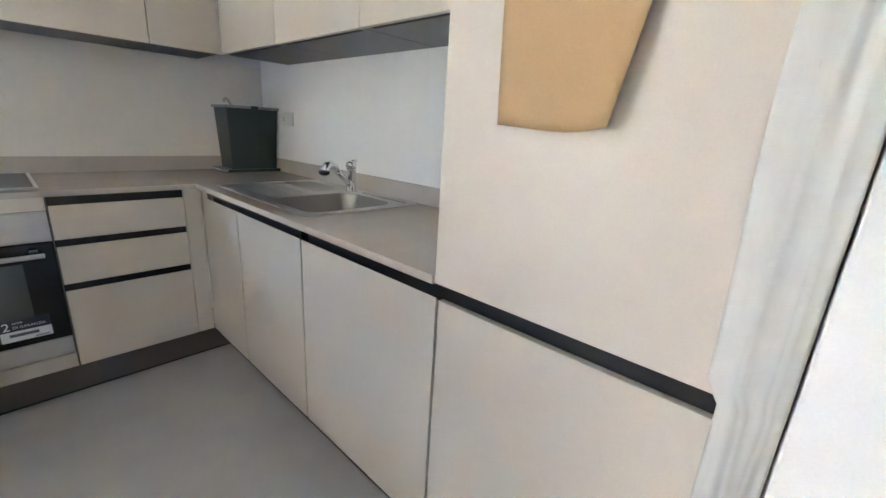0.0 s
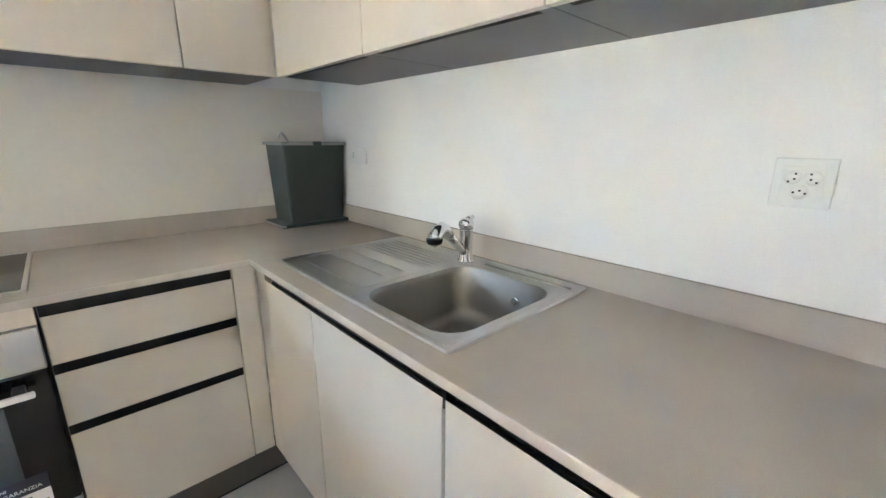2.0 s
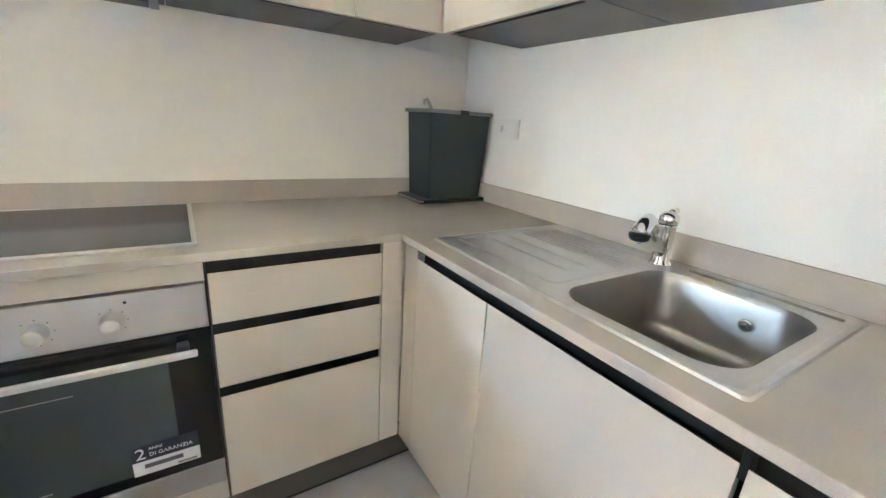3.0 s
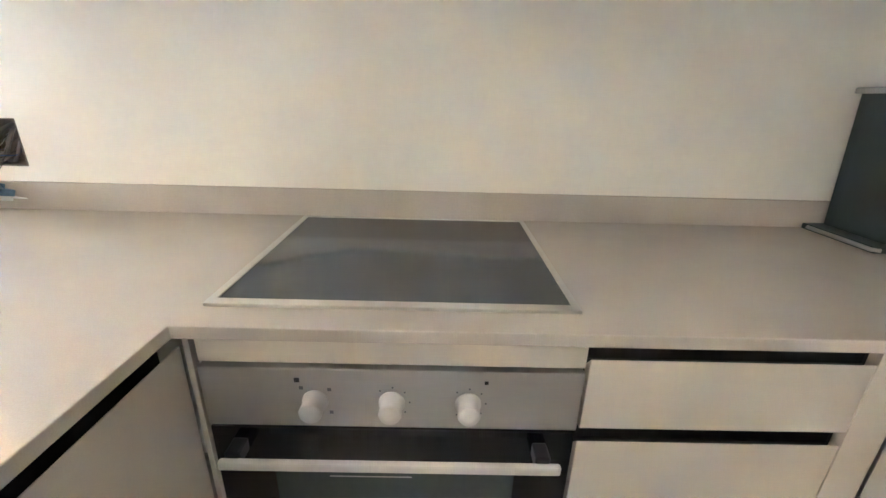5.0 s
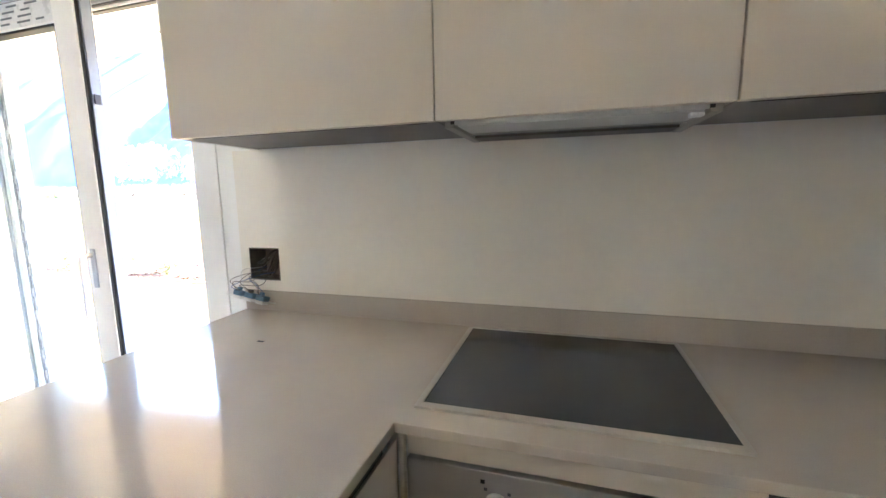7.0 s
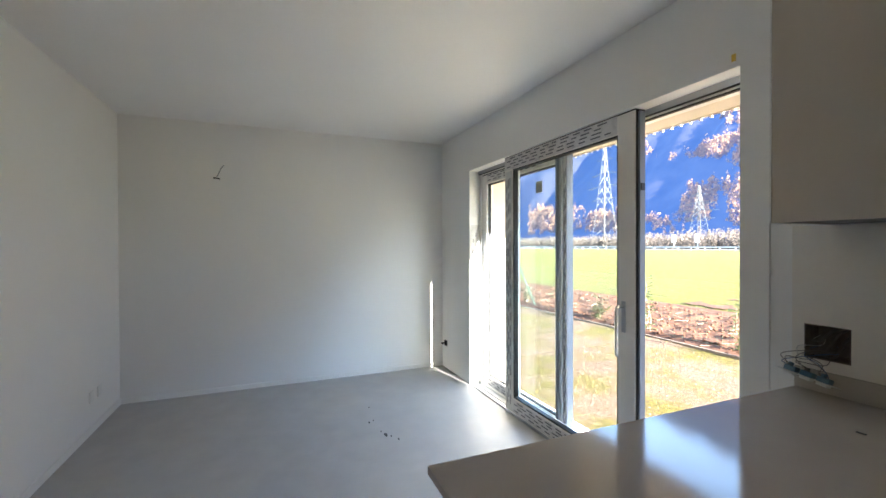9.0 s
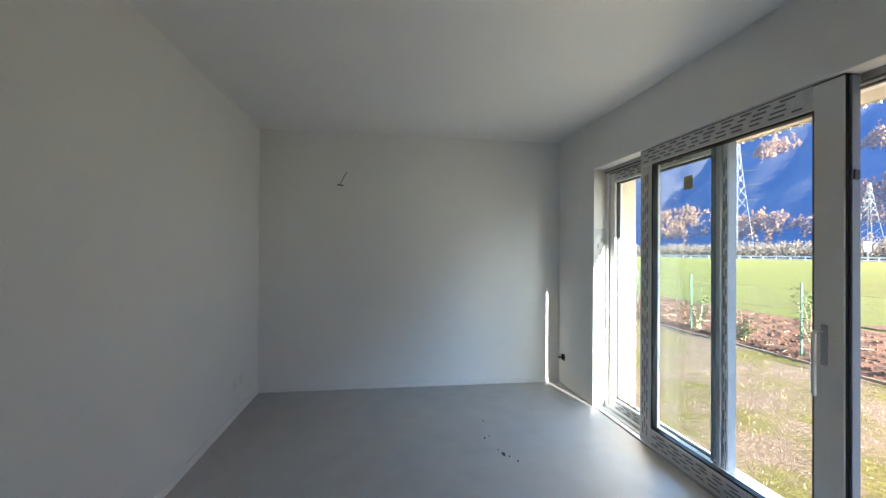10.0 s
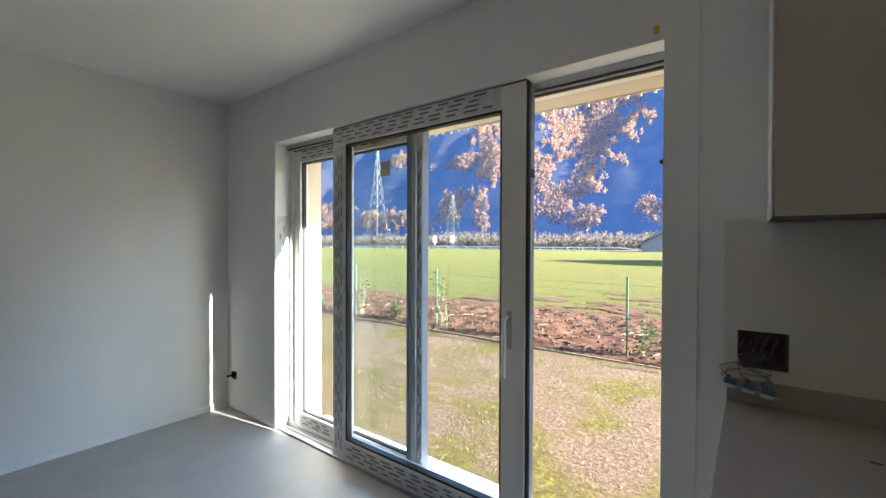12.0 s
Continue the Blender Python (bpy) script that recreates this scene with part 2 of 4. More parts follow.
BOXH = (-2.537, 0.987, -2.405, 1.108)
LOWH = (-5.99, 0.255, -5.93, 0.315)
wn = part("wall_north", slab([(FAR - 0.2, -0.3, 0.2, CEIL)], [(WIN_L, -0.3, WIN_R, HEAD + 0.035), BOXH, LOWH], 0.0, 0.2, "xzy"), M_WALL)
tagged(wn, "white plastered window wall with a wide opening", "wall", kind="structure")
wf = part("facade", slab([(FAR - 3, -0.3, 6.0, 6.2)], [(WIN_L, -0.3, WIN_R, HEAD)], 0.2, OUT, "xzy"), M_RENDER)
tagged(wf, "cream rendered outer facade of the house", "facade", kind="structure")
for nm, rect, ax, w0, w1, lab in (
    ("wall_west", (LEFT - 0.2, -0.2, 0.0, CEIL), "yzx", FAR - 0.2, FAR, "white plastered end wall of the living room"),
    ("wall_south", (FAR, -0.2, 0.0, CEIL), "xzy", LEFT - 0.2, LEFT, "long plain white plastered wall"),
    ("wall_east", (LEFT - 0.2, -0.2, 0.0, CEIL), "yzx", 0.0, 0.2, "white plastered kitchen wall behind the sink"),
):
    tagged(part(nm, slab([rect], [], w0, w1, ax), M_WALL), lab, "wall", kind="structure")
tagged(part("wall_stub", box((-0.585, LEFT, 0), (0.0, -2.695, CEIL), 0.004), M_WALL), "short white wall beside the tall kitchen unit", "wall", kind="structure")
bb = part("baseboard", slab([(FAR, LEFT, -0.6, LEFT + 0.011)], [], 0.0, 0.055, "xyz", 0.002), M_WALL)
tagged(bb, "low white painted baseboard", "baseboard", kind="structure")
bb2 = part("baseboard", slab([(FAR, LEFT + 0.011, FAR + 0.011, 0.0)], [], 0.0, 0.045, "xyz", 0.002), M_WALL)
tagged(bb2, "low white painted baseboard", "baseboard", kind="structure")
tr = part("trim", slab([(-5.425, 0.0, -2.652, 2.225)], [(WIN_L, -0.1, WIN_R, HEAD + 0.035)], -0.007, 0.0, "xzy", 0.0015), M_WALL)
tagged(tr, "flat white plaster band round the glass door", "trim", kind="structure")
tagged(part("outer_sill", box((WIN_L, 0.215, -0.12), (WIN_R, OUT + 0.06, -0.045), 0.004), M_SILL), "pale stone sill outside the glass door", "sill", kind="structure")
de = thing("drip_edge", (-4.0, OUT, HEAD), "white drip edge profile under the lintel", "profile", kind="structure")
part("strip", box((WIN_L, OUT - 0.012, HEAD - 0.006), (WIN_R, OUT + 0.004, HEAD), 0.001), M_RENDER, de)
# the balcony of the floor above: its east end shades the upper half of the door's outer reveal
by = thing("balcony", (-6.0, OUT, 2.67), "cream rendered balcony of the floor above", "balcony")
part("slab", box((-10.5, OUT, 2.67), (-1.85, 1.90, 2.87), 0.005), M_RENDER, by)
part("front_parapet", box((-10.5, 1.76, 2.872), (-1.85, 1.90, 3.85), 0.005), M_RENDER, by)
for x in (-10.5, -1.99):
    part("end_parapet", box((x, OUT, 2.872), (x + 0.14, 1.758, 3.85), 0.005), M_RENDER, by)
bmd = bmesh.new()
for i in range(42):
    x = WIN_L + 0.04 + i * 0.0605
    box((x, OUT - 0.004, HEAD - 0.016), (x + 0.012, OUT + 0.006, HEAD - 0.006), bm=bmd)
part("nib", bmd, M_PLATE, de)

# ---- glass door ----
def frame_bars(x0, x1, z0, z1, y0, y1, w, bot=None, bevel=0.004):
    """Four mitre-less bars: left, right, head and foot."""
    bot = bot or w
    return {
        "left_stile": box((x0, y0, z0), (x0 + w, y1, z1), bevel),
        "right_stile": box((x1 - w, y0, z0), (x1, y1, z1), bevel),
        "top_rail": box((x0 + w, y0 + 0.001, z1 - w), (x1 - w, y1 - 0.001, z1), bevel),
        "bottom_rail": box((x0 + w, y0 + 0.001, z0), (x1 - w, y1 - 0.001, z0 + bot), bevel),
    }


def ring(x0, x1, z0, z1, y0, y1, w):
    return slab([(x0, z0, x1, z1)], [(x0 + w, z0 + w, x1 - w, z1 - w)], y0, y1, "xzy")


def dashes(a, b, rows, y, across, seed):
    """Rows of short printed bars from a to b along a rail (x) or a stile (z); rows: their places on the other axis."""
    rnd = random.Random(seed)
    bm = bmesh.new()
    for k, r in enumerate(rows):
        s = a + 0.02 + (k % 2) * 0.05
        while s < b - 0.09:
            n = rnd.uniform(0.05, 0.085)
            if across == "x":
                box((s, y - 0.0006, r - 0.004), (s + n, y, r + 0.004), bm=bm)
            else:
                box((r - 0.004, y - 0.0006, s), (r + 0.004, y, s + n), bm=bm)
            s += n + rnd.uniform(0.035, 0.05)
    return bm


door = thing("sliding_glass_door", (-4.05, 0.1, 0), "white framed sliding glass door, half open, film still on its frames", "door", kind="structure")
door.name = "door_1"
# outer frame
of = part("outer_frame", slab([(WIN_L, -0.02, WIN_R, HEAD + 0.035)], [(WIN_L + 0.05, 0.03, WIN_R - 0.004, HEAD - 0.012)], 0.108, 0.2, "xzy", 0.002), M_PVC, door)
part("head_track", box((WIN_L, 0.09, HEAD + 0.002), (WIN_R, 0.107, HEAD + 0.034), 0.002), M_ALU, door, "grey head track with a dark slot")
part("head_slot", box((WIN_L + 0.01, 0.092, HEAD - 0.004), (WIN_R - 0.01, 0.104, HEAD + 0.0018)), M_GASKET, door)
part("threshold", box((WIN_L, 0.005, -0.02), (WIN_R, 0.21, 0.012), 0.003), M_ALU, door, "grey metal threshold with two rails")
for y in (0.045, 0.1):
    part("rail", box((WIN_L + 0.01, y, 0.012), (WIN_R - 0.01, y + 0.008, 0.02), 0.001), M_ALU, door)
# fixed leaf behind
fx = (WIN_L + 0.03, -4.01, 0.02, HEAD - 0.005)
for nm, bm in frame_bars(*fx, 0.118, 0.19, 0.10).items():
    if nm == "right_stile":
        bm.free()
        bm = box((fx[1] - 0.062, 0.118, fx[2]), (fx[1], 0.175, fx[3]), 0.004)
    # the right stile is coloured darker than the other bars to look shaded
    part(nm, bm, M_IRON if nm == "right_stile" else M_PVC, door)
part("fixed_gasket", ring(fx[0] + 0.1, fx[1] - 0.062, fx[2] + 0.1, fx[3] - 0.1, 0.135, 0.165, 0.01), M_GASKET, door)
fg = part("fixed_pane", box((fx[0] + 0.1, 0.148, fx[2] + 0.1), (fx[1] - 0.062, 0.156, fx[3] - 0.1)), M_GLASS, door)
for i, (xa, xb) in enumerate(((-4.112, -4.085), (-4.079, -4.045))):
    part("interlock", box((xa, 0.096 + 0.004 * i, 0.025), (xb, 0.1165, HEAD - 0.01), 0.003), (M_IRON, M_ALU)[i], door, "blue-grey interlock profile")
part("film_interlock", box((-4.044, 0.1168, 0.03), (-4.013, 0.1178, HEAD - 0.02)), M_FILM, door, "printed protective film")
part("print_interlock", dashes(0.05, HEAD - 0.05, [-4.036, -4.021], 0.1167, "z", 6), M_PRINT, door)
# sliding sash
S0, S1 = -4.683, -3.318
sash = part("sliding_sash", slab([(S0, 0.008, S1, 2.127)], [(S0 + 0.122, 0.135, S1 - 0.122, 2.02)], 0.014, 0.088, "xzy", 0.004), M_PVC, door)
part("gasket", ring(S0 + 0.121, S1 - 0.121, 0.134, 2.021, 0.02, 0.06, 0.012), M_GASKET, sash)
sg = part("pane", box((S0 + 0.122, 0.044, 0.135), (S1 - 0.122, 0.052, 2.02)), M_GLASS, sash)
# black strip added to draw the shadow line over the sash
part("top_shadow_strip", box((S0, 0.018, 2.1272), (S1, 0.088, 2.1345)), M_GASKET, sash)
part("seal", box((S1, 0.02, 0.01), (S1 + 0.006, 0.08, 2.125)), M_GASKET, sash)
part("edge_profile", box((S1 + 0.006, 0.03, 0.01), (S1 + 0.018, 0.07, 2.12), 0.002), M_IRON, sash)
# printed film on sash and frame
part("film_top", box((S0 + 0.004, 0.0128, 2.026), (S1 - 0.125, 0.014, 2.128)), M_FILM, sash, "printed protective film")
part("film_left", box((S0 + 0.012, 0.0128, 0.02), (S0 + 0.11, 0.014, 2.01)), M_FILM, sash, "printed protective film")
part("film_bottom", box((S0 + 0.115, 0.0128, 0.018), (S1 - 0.125, 0.014, 0.125)), M_FILM, sash, "printed protective film")
part("print_top", dashes(S0 + 0.02, S1 - 0.13, [2.045, 2.068, 2.091, 2.113], 0.0127, "x", 1), M_PRINT, sash)
part("print_left", dashes(0.05, 2.0, [S0 + 0.035, S0 + 0.06, S0 + 0.085], 0.0127, "z", 2), M_PRINT, sash)
part("print_bottom", dashes(S0 + 0.12, S1 - 0.13, [0.04, 0.065, 0.09, 0.11], 0.0127, "x", 3), M_PRINT, sash)
part("film_fixed", box((fx[0] + 0.104, 0.1168, fx[3] - 0.092), (-4.3, 0.118, fx[3] - 0.01)), M_FILM, door, "printed protective film")
part("print_fixed", dashes(fx[0] + 0.11, -4.3, [fx[3] - 0.07, fx[3] - 0.045, fx[3] - 0.025], 0.1167, "x", 4), M_PRINT, door)
part("film_foot", box((fx[0] + 0.104, 0.1168, fx[2] + 0.012), (-4.3, 0.118, fx[2] + 0.09)), M_FILM, door, "printed protective film")
part("print_foot", dashes(fx[0] + 0.11, -4.3, [fx[2] + 0.03, fx[2] + 0.052, fx[2] + 0.074], 0.1167, "x", 5), M_PRINT, door)
jf = bmesh.new()
for k in range(26):
    z = 0.03 + k * 0.058
    box((WIN_L, 0.03 + (k % 2) * 0.03, z), (WIN_L + 0.0012, 0.038 + (k % 2) * 0.03, z + 0.04), bm=jf)
part("print_jamb", jf, M_PRINT, door)
# handle
part("frame_gasket", box((WIN_L + 0.05, 0.112, HEAD - 0.019), (WIN_R - 0.004, 0.135, HEAD - 0.0122)), M_GASKET, door)
hd = part("handle_plate", box((-3.406, 0.006, 0.905), (-3.380, 0.014, 1.08), 0.003), M_ALU, sash, "grey lever plate")
hm = tube([(-3.395, 0.014, 1.052), (-3.395, -0.02, 1.052), (-3.397, -0.034, 1.046), (-3.398, -0.037, 1.03), (-3.398, -0.037, 0.9), (-3.398, -0.037, 0.79), (-3.398, -0.034, 0.775)], [0.01, 0.01, 0.01, 0.0105, 0.0105, 0.0105, 0.008], 12)
part("handle", hm, M_LEVER, sash, "long satin metal lever handle", True)
part("latch", box((S1 + 0.0182, 0.035, 1.69), (S1 + 0.024, 0.062, 1.73), 0.002), M_BLACK, sash, "small black latch")
part("striker", box((WIN_R - 0.036, 0.14, 1.712), (WIN_R - 0.0045, 0.158, 1.728), 0.003), M_BLACK, door, "black striker pin")
# small marks
tagged(part("sticker", box((-4.275, 0.0425, 1.79), (-4.195, 0.0437, 1.875)), mat("faded_sticker", (0.6, 0.57, 0.36), 0.6)), "faded square sticker on the glass pane", "sticker")
tagged(part("tape_mark", box((-2.797, -0.0085, 2.162), (-2.779, -0.0071, 2.193)), M_YELLOW), "small yellow tape mark on the door surround", "tape")
tagged(part("jamb_film", box((WIN_L + 0.0001, 0.004, 0.03), (WIN_L + 0.0008, 0.1, 1.60)), M_FILM), "torn protective film remaining on the door jamb", "film")

# ---- kitchen: fixed numbers ----
C = 0.872           # worktop height
FY, FX = -0.567, -0.567   # door faces of the hob run and of the sink run
PX = -1.709         # door faces of the peninsula


def front(u0, u1, z0, z1, run, parent, name="door", thick=0.019, gap=0.0022):
    """One door or drawer front of the hob run ('y'), the sink run ('x') or the peninsula ('p')."""
    a, b = sorted((u0, u1))
    a, b = a + gap, b - gap
    grip = name in ("door", "drawer_front")
    if run == "y":
        bm = box((a, FY, z0), (b, FY + thick, z1), 0.0012)
    elif run == "x":
        bm = box((FX, a, z0), (FX + thick, b, z1), 0.0012)
    else:
        bm = box((PX - thick, a, z0), (PX, b, z1), 0.0012)
    if grip:  # the top edge is cut back towards the recess
        for v in bm.verts:
            back = {"y": v.co.y - FY, "x": v.co.x - FX, "p": PX - v.co.x}[run]
            if v.co.z > z1 - 0.005 and back > 0.004:
                v.co.z -= 0.022 * (back - 0.002) / thick
    return part(name, bm, M_FRONT, parent)


def gola(u0, u1, z0, z1, run, parent):
    """The dark grip recess over a front: a back plate, set in, with a curved lip."""
    a, b = sorted((u0, u1))
    if run == "y":
        bm = box((a, FY + 0.024, z0 - 0.03), (b, FY + 0.03, z1))
        box((a, FY + 0.0195, z0 - 0.03), (b, FY + 0.0235, z0 - 0.012), bm=bm)
    elif run == "x":
        bm = box((FX + 0.024, a, z0 - 0.03), (FX + 0.03, b, z1))
        box((FX + 0.0195, a, z0 - 0.03), (FX + 0.0235, b, z0 - 0.012), bm=bm)
    else:
        bm = box((PX - 0.03, a, z0 - 0.03), (PX - 0.024, b, z1))
    return part("grip_recess", bm, M_BLACK, parent, "dark recessed grip profile")


# hob run: drawers
ch = thing("drawer_cabinet", (-0.863, -0.3, 0), "beige three-drawer base cabinet with dark grip recesses", "cabinet")
part("body", box((-1.086, FY + 0.031, 0.137), (-0.586, -0.02, 0.848)), M_UNDER, ch)
front(-1.087, -0.638, 0.68, 0.813, "y", ch, "drawer_front")
front(-1.087, -0.638, 0.498, 0.652, "y", ch, "drawer_front")
front(-1.087, -0.638, 0.14, 0.47, "y", ch, "drawer_front")
for z0, z1 in ((0.813, 0.848), (0.652, 0.68), (0.47, 0.498)):
    gola(-1.086, -0.638, z0, z1, "y", ch)
part("filler", box((-0.637, FY + 0.001, 0.14), (-0.5685, FY + 0.02, 0.848), 0.001), M_FRONT, ch)


def plinth(lo, hi, label):
    """A recessed plinth: a board on a thin rubber floor seal."""
    t = thing("plinth", ((lo[0] + hi[0]) / 2, (lo[1] + hi[1]) / 2, 0), label, "plinth")
    part("board", box((lo[0], lo[1], 0.008), hi, 0.001), M_PLINTH, t)
    part("floor_seal", box((lo[0], lo[1] - 0.001, 0.0), (hi[0], hi[1] + 0.001, 0.0078)), M_BLACK, t)


plinth((-1.70, -0.52, 0.0), (-0.473, -0.505, 0.136), "dark taupe plinth under the base cabinets")

# oven unit
oc = thing("oven_cabinet", (-1.39, -0.3, 0), "beige oven housing with a narrow top and bottom panel", "cabinet")
part("body", slab([(-1.69, 0.137, -1.088, 0.848)], [(-1.68, 0.21, -1.098, 0.785)], FY + 0.03, -0.02, "xzy"), M_UNDER, oc)
front(-1.69, -1.089, 0.797, 0.848, "y", oc, "top_panel")
front(-1.69, -1.089, 0.14, 0.202, "y", oc, "bottom_panel")
ov = thing("oven", (-1.39, -0.3, 0.205), "built-in steel and black glass oven with three knobs", "oven")
OF = FY - 0.004
part("carcass", box((-1.678, OF + 0.02, 0.212), (-1.1, -0.06, 0.783)), M_BLACK, ov)
panel = part("control_panel", box((-1.687, OF - 0.004, 0.682), (-1.0925, OF + 0.02, 0.793), 0.002), M_STEEL, ov, "brushed steel control panel")
for x in (-1.511, -1.391, -1.271):
    part("knob", lathe((x, OF - 0.004, 0.733), [(0.0205, 0), (0.0205, 0.004), (0.0165, 0.006), (0.0175, 0.028), (0.016, 0.0315), (0.006, 0.032)], "y", 24), M_KNOB, panel, "round white knob", True)
    for k in range(7):
        a = math.radians(-40 + k * 43)
        if x == -1.511 and k % 2:
            continue
        r, h = (0.032, 0.003) if x == -1.511 else (0.028, 0.0013)
        cx, cz = x + r * math.sin(a), 0.733 + r * math.cos(a)
        part("dial_mark", box((cx - h, OF - 0.0046, cz - h), (cx + h, OF - 0.0041, cz + h)), M_PRINT, panel)
part("indicator", box((-1.541, OF - 0.0047, 0.768), (-1.533, OF - 0.0041, 0.776)), M_BLACK, panel)
part("indicator", box((-1.247, OF - 0.0047, 0.77), (-1.241, OF - 0.0041, 0.776)), M_BLACK, panel)
od = part("oven_door", box((-1.687, OF - 0.002, 0.284), (-1.0925, OF + 0.02, 0.677), 0.003), M_OVEN, ov, "black glass oven door")
part("window", box((-1.592, OF - 0.0026, 0.315), (-1.185, OF - 0.0015, 0.606), 0.0005), M_OVENW, od, "dark see-through oven window")
# two thin grey strips imitate gleams in the oven window
part("painted_shelf_gleam", box((-1.50, OF - 0.0032, 0.572), (-1.36, OF - 0.0027, 0.574)), M_BINRIM, od)
part("painted_lower_gleam", box((-1.57, OF - 0.0032, 0.337), (-1.43, OF - 0.0027, 0.3395)), M_BINRIM, od)
hb = box((-1.66, OF - 0.046, 0.629), (-1.122, OF - 0.034, 0.646), 0.004)
part("oven_handle", hb, M_KNOB, od, "flat satin steel bar handle")
for x in (-1.64, -1.15):
    part("bracket", box((x - 0.012, OF - 0.036, 0.63), (x + 0.012, OF - 0.002, 0.655), 0.003), M_BLACK, od)
part("lower_strip", box((-1.687, OF - 0.002, 0.208), (-1.0925, OF + 0.02, 0.281), 0.002), M_STEEL, ov, "brushed steel lower strip")
stk = part("guarantee_sticker", box((-1.285, OF - 0.0034, 0.312), (-1.145, OF - 0.0027, 0.352)), M_PLATE, od, "white and navy guarantee sticker")
part("sticker_head", box((-1.285, OF - 0.0034, 0.3521), (-1.145, OF - 0.0027, 0.398)), mat("navy_label", (0.02, 0.022, 0.035), 0.35), od)
part("sticker_bar", box((-1.262, OF - 0.004, 0.330), (-1.182, OF - 0.0035, 0.342)), M_PRINT, od)
part("sticker_logo", box((-1.195, OF - 0.004, 0.316), (-1.153, OF - 0.0035, 0.3215)), mat("olive_print", (0.25, 0.25, 0.14), 0.5), od)
tx = lambda x, z: pose(x, OF - 0.0036, z, 90, 0, 0)
writing("2", 0.044, tx(-1.278, 0.359), M_PLATE, od)
writing("ANNI", 0.0115, tx(-1.250, 0.380), M_PLATE, od)
writing("DI GARANZIA", 0.0145, tx(-1.250, 0.3625), M_PLATE, od)

# sink run
su = thing("sink_cabinet", (-0.3, -1.04, 0), "beige sink base cabinet with two doors", "cabinet")
part("body", slab([(-1.4785, 0.137, -0.5685, 0.69)], [], FX + 0.031, -0.02, "yzx"), M_UNDER, su)
front(-0.972, -0.648, 0.14, 0.812, "x", su)
front(-1.479, -0.972, 0.14, 0.812, "x", su)
part("filler", box((FX + 0.001, -0.647, 0.14), (FX + 0.02, -0.5685, 0.848), 0.001), M_FRONT, su)
gola(-1.479, -0.648, 0.812, 0.84, "x", su)
dw = thing("dishwasher_cabinet", (-0.3, -1.785, 0), "beige fronted base unit with one wide panel", "cabinet")
part("body", box((FX + 0.031, -2.088, 0.137), (-0.02, -1.481, 0.848)), M_UNDER, dw)
front(-2.0865, -1.484, 0.14, 0.812, "x", dw)
gola(-2.088, -1.482, 0.812, 0.84, "x", dw)
part("grip_joint", box((FX + 0.002, -1.487, 0.79), (FX + 0.03, -1.476, 0.846), 0.001), M_BLACK, dw)
plinth((-0.488, -2.69, 0.0), (-0.473, -0.504, 0.136), "dark taupe plinth under the sink run")

# tall unit with the fridge
tu = thing("tall_cabinet", (-0.3, -2.35, 0), "tall beige fridge cabinet with a dark grip recess", "cabinet")
TX = -0.582
part("body", box((TX + 0.03, -2.645, 0.137), (-0.005, -2.094, 2.2)), M_UNDER, tu)
part("side_panel", box((TX + 0.02, -2.0938, 0.849), (-0.005, -2.0905, 2.213)), M_FRONT, tu)
part("lower_door", box((TX + 0.012, -2.643, 0.14), (TX + 0.028, -2.0945, 0.81), 0.0015), M_FRONT, tu)
part("upper_door", box((TX, -2.643, 0.853), (TX + 0.019, -2.092, 2.21), 0.0015), M_FRONT, tu)
g = box((TX + 0.0285, -2.643, 0.79), (TX + 0.0298, -2.092, 0.87))
part("grip_recess", g, M_BLACK, tu, "dark recessed grip profile")
part("side_filler", box((TX + 0.004, -2.6925, 0.0), (TX + 0.022, -2.646, 2.213), 0.001), M_FRONT, tu)
fm = bmesh.new()
nu, nv = 20, 60
rnd = random.Random(5)
gridv = []
for j in range(nv + 1):
    z = 0.40 + 1.78 * j / nv
    row = []
    for i in range(nu + 1):
        y = -2.600 - 0.0905 * i / nu - 0.004 * math.sin(z * 9) * (1 - i / nu)
        if z < 0.86:
            y = -2.622 - 0.0685 * i / nu
        x = TX - 0.0035 - 0.009 * math.exp(-((i / 2 - 5 - 0.8 * math.sin(z * 5)) / 0.9) ** 2) - 0.006 * math.exp(-((i / 2 - 7.6 - 0.5 * math.sin(z * 7 + 1)) / 0.6) ** 2) - 0.0015 * rnd.random()
        row.append(fm.verts.new((x, y, z)))
    gridv.append(row)
for j in range(nv):
    for i in range(nu):
        fm.faces.new((gridv[j][i], gridv[j][i + 1], gridv[j + 1][i + 1], gridv[j + 1][i]))
mf = part("masking_film", fm, M_MASK, None, "", True)
mf.modifiers.new("thickness", "SOLIDIFY").thickness = 0.0006
tagged(mf, "wrinkled pale masking film stuck over the cabinet edge", "film")

# kraft paper hanging on the tall unit
kp = bmesh.new()
rows = []
for j in range(25):
    v = j / 24
    z = 1.186 + 0.62 * v
    row = []
    for i in range(15):
        u = i / 14
        y0, y1 = -2.224 + 0.02 * v, -2.425 - 0.115 * v
        y = y0 + (y1 - y0) * u
        curl = 0.004 + 0.03 * max(0, u - 0.55) ** 1.4 * (1.3 - v) + 0.012 * (1 - v) ** 3 * u + 0.004 * math.sin(u * 7 + v * 3) * (1 - v)
        row.append(kp.verts.new((TX - 0.002 - curl, y, z + 0.012 * u * (1 - v) * math.sin(u * 3.4) * -1)))
    rows.append(row)
for j in range(24):
    for i in range(14):
        kp.faces.new((rows[j][i], rows[j][i + 1], rows[j + 1][i + 1], rows[j + 1][i]))
kpo = part("kraft_paper", kp, M_KRAFT, None, "", True)
kpo.modifiers.new("thickness", "SOLIDIFY").thickness = 0.0008
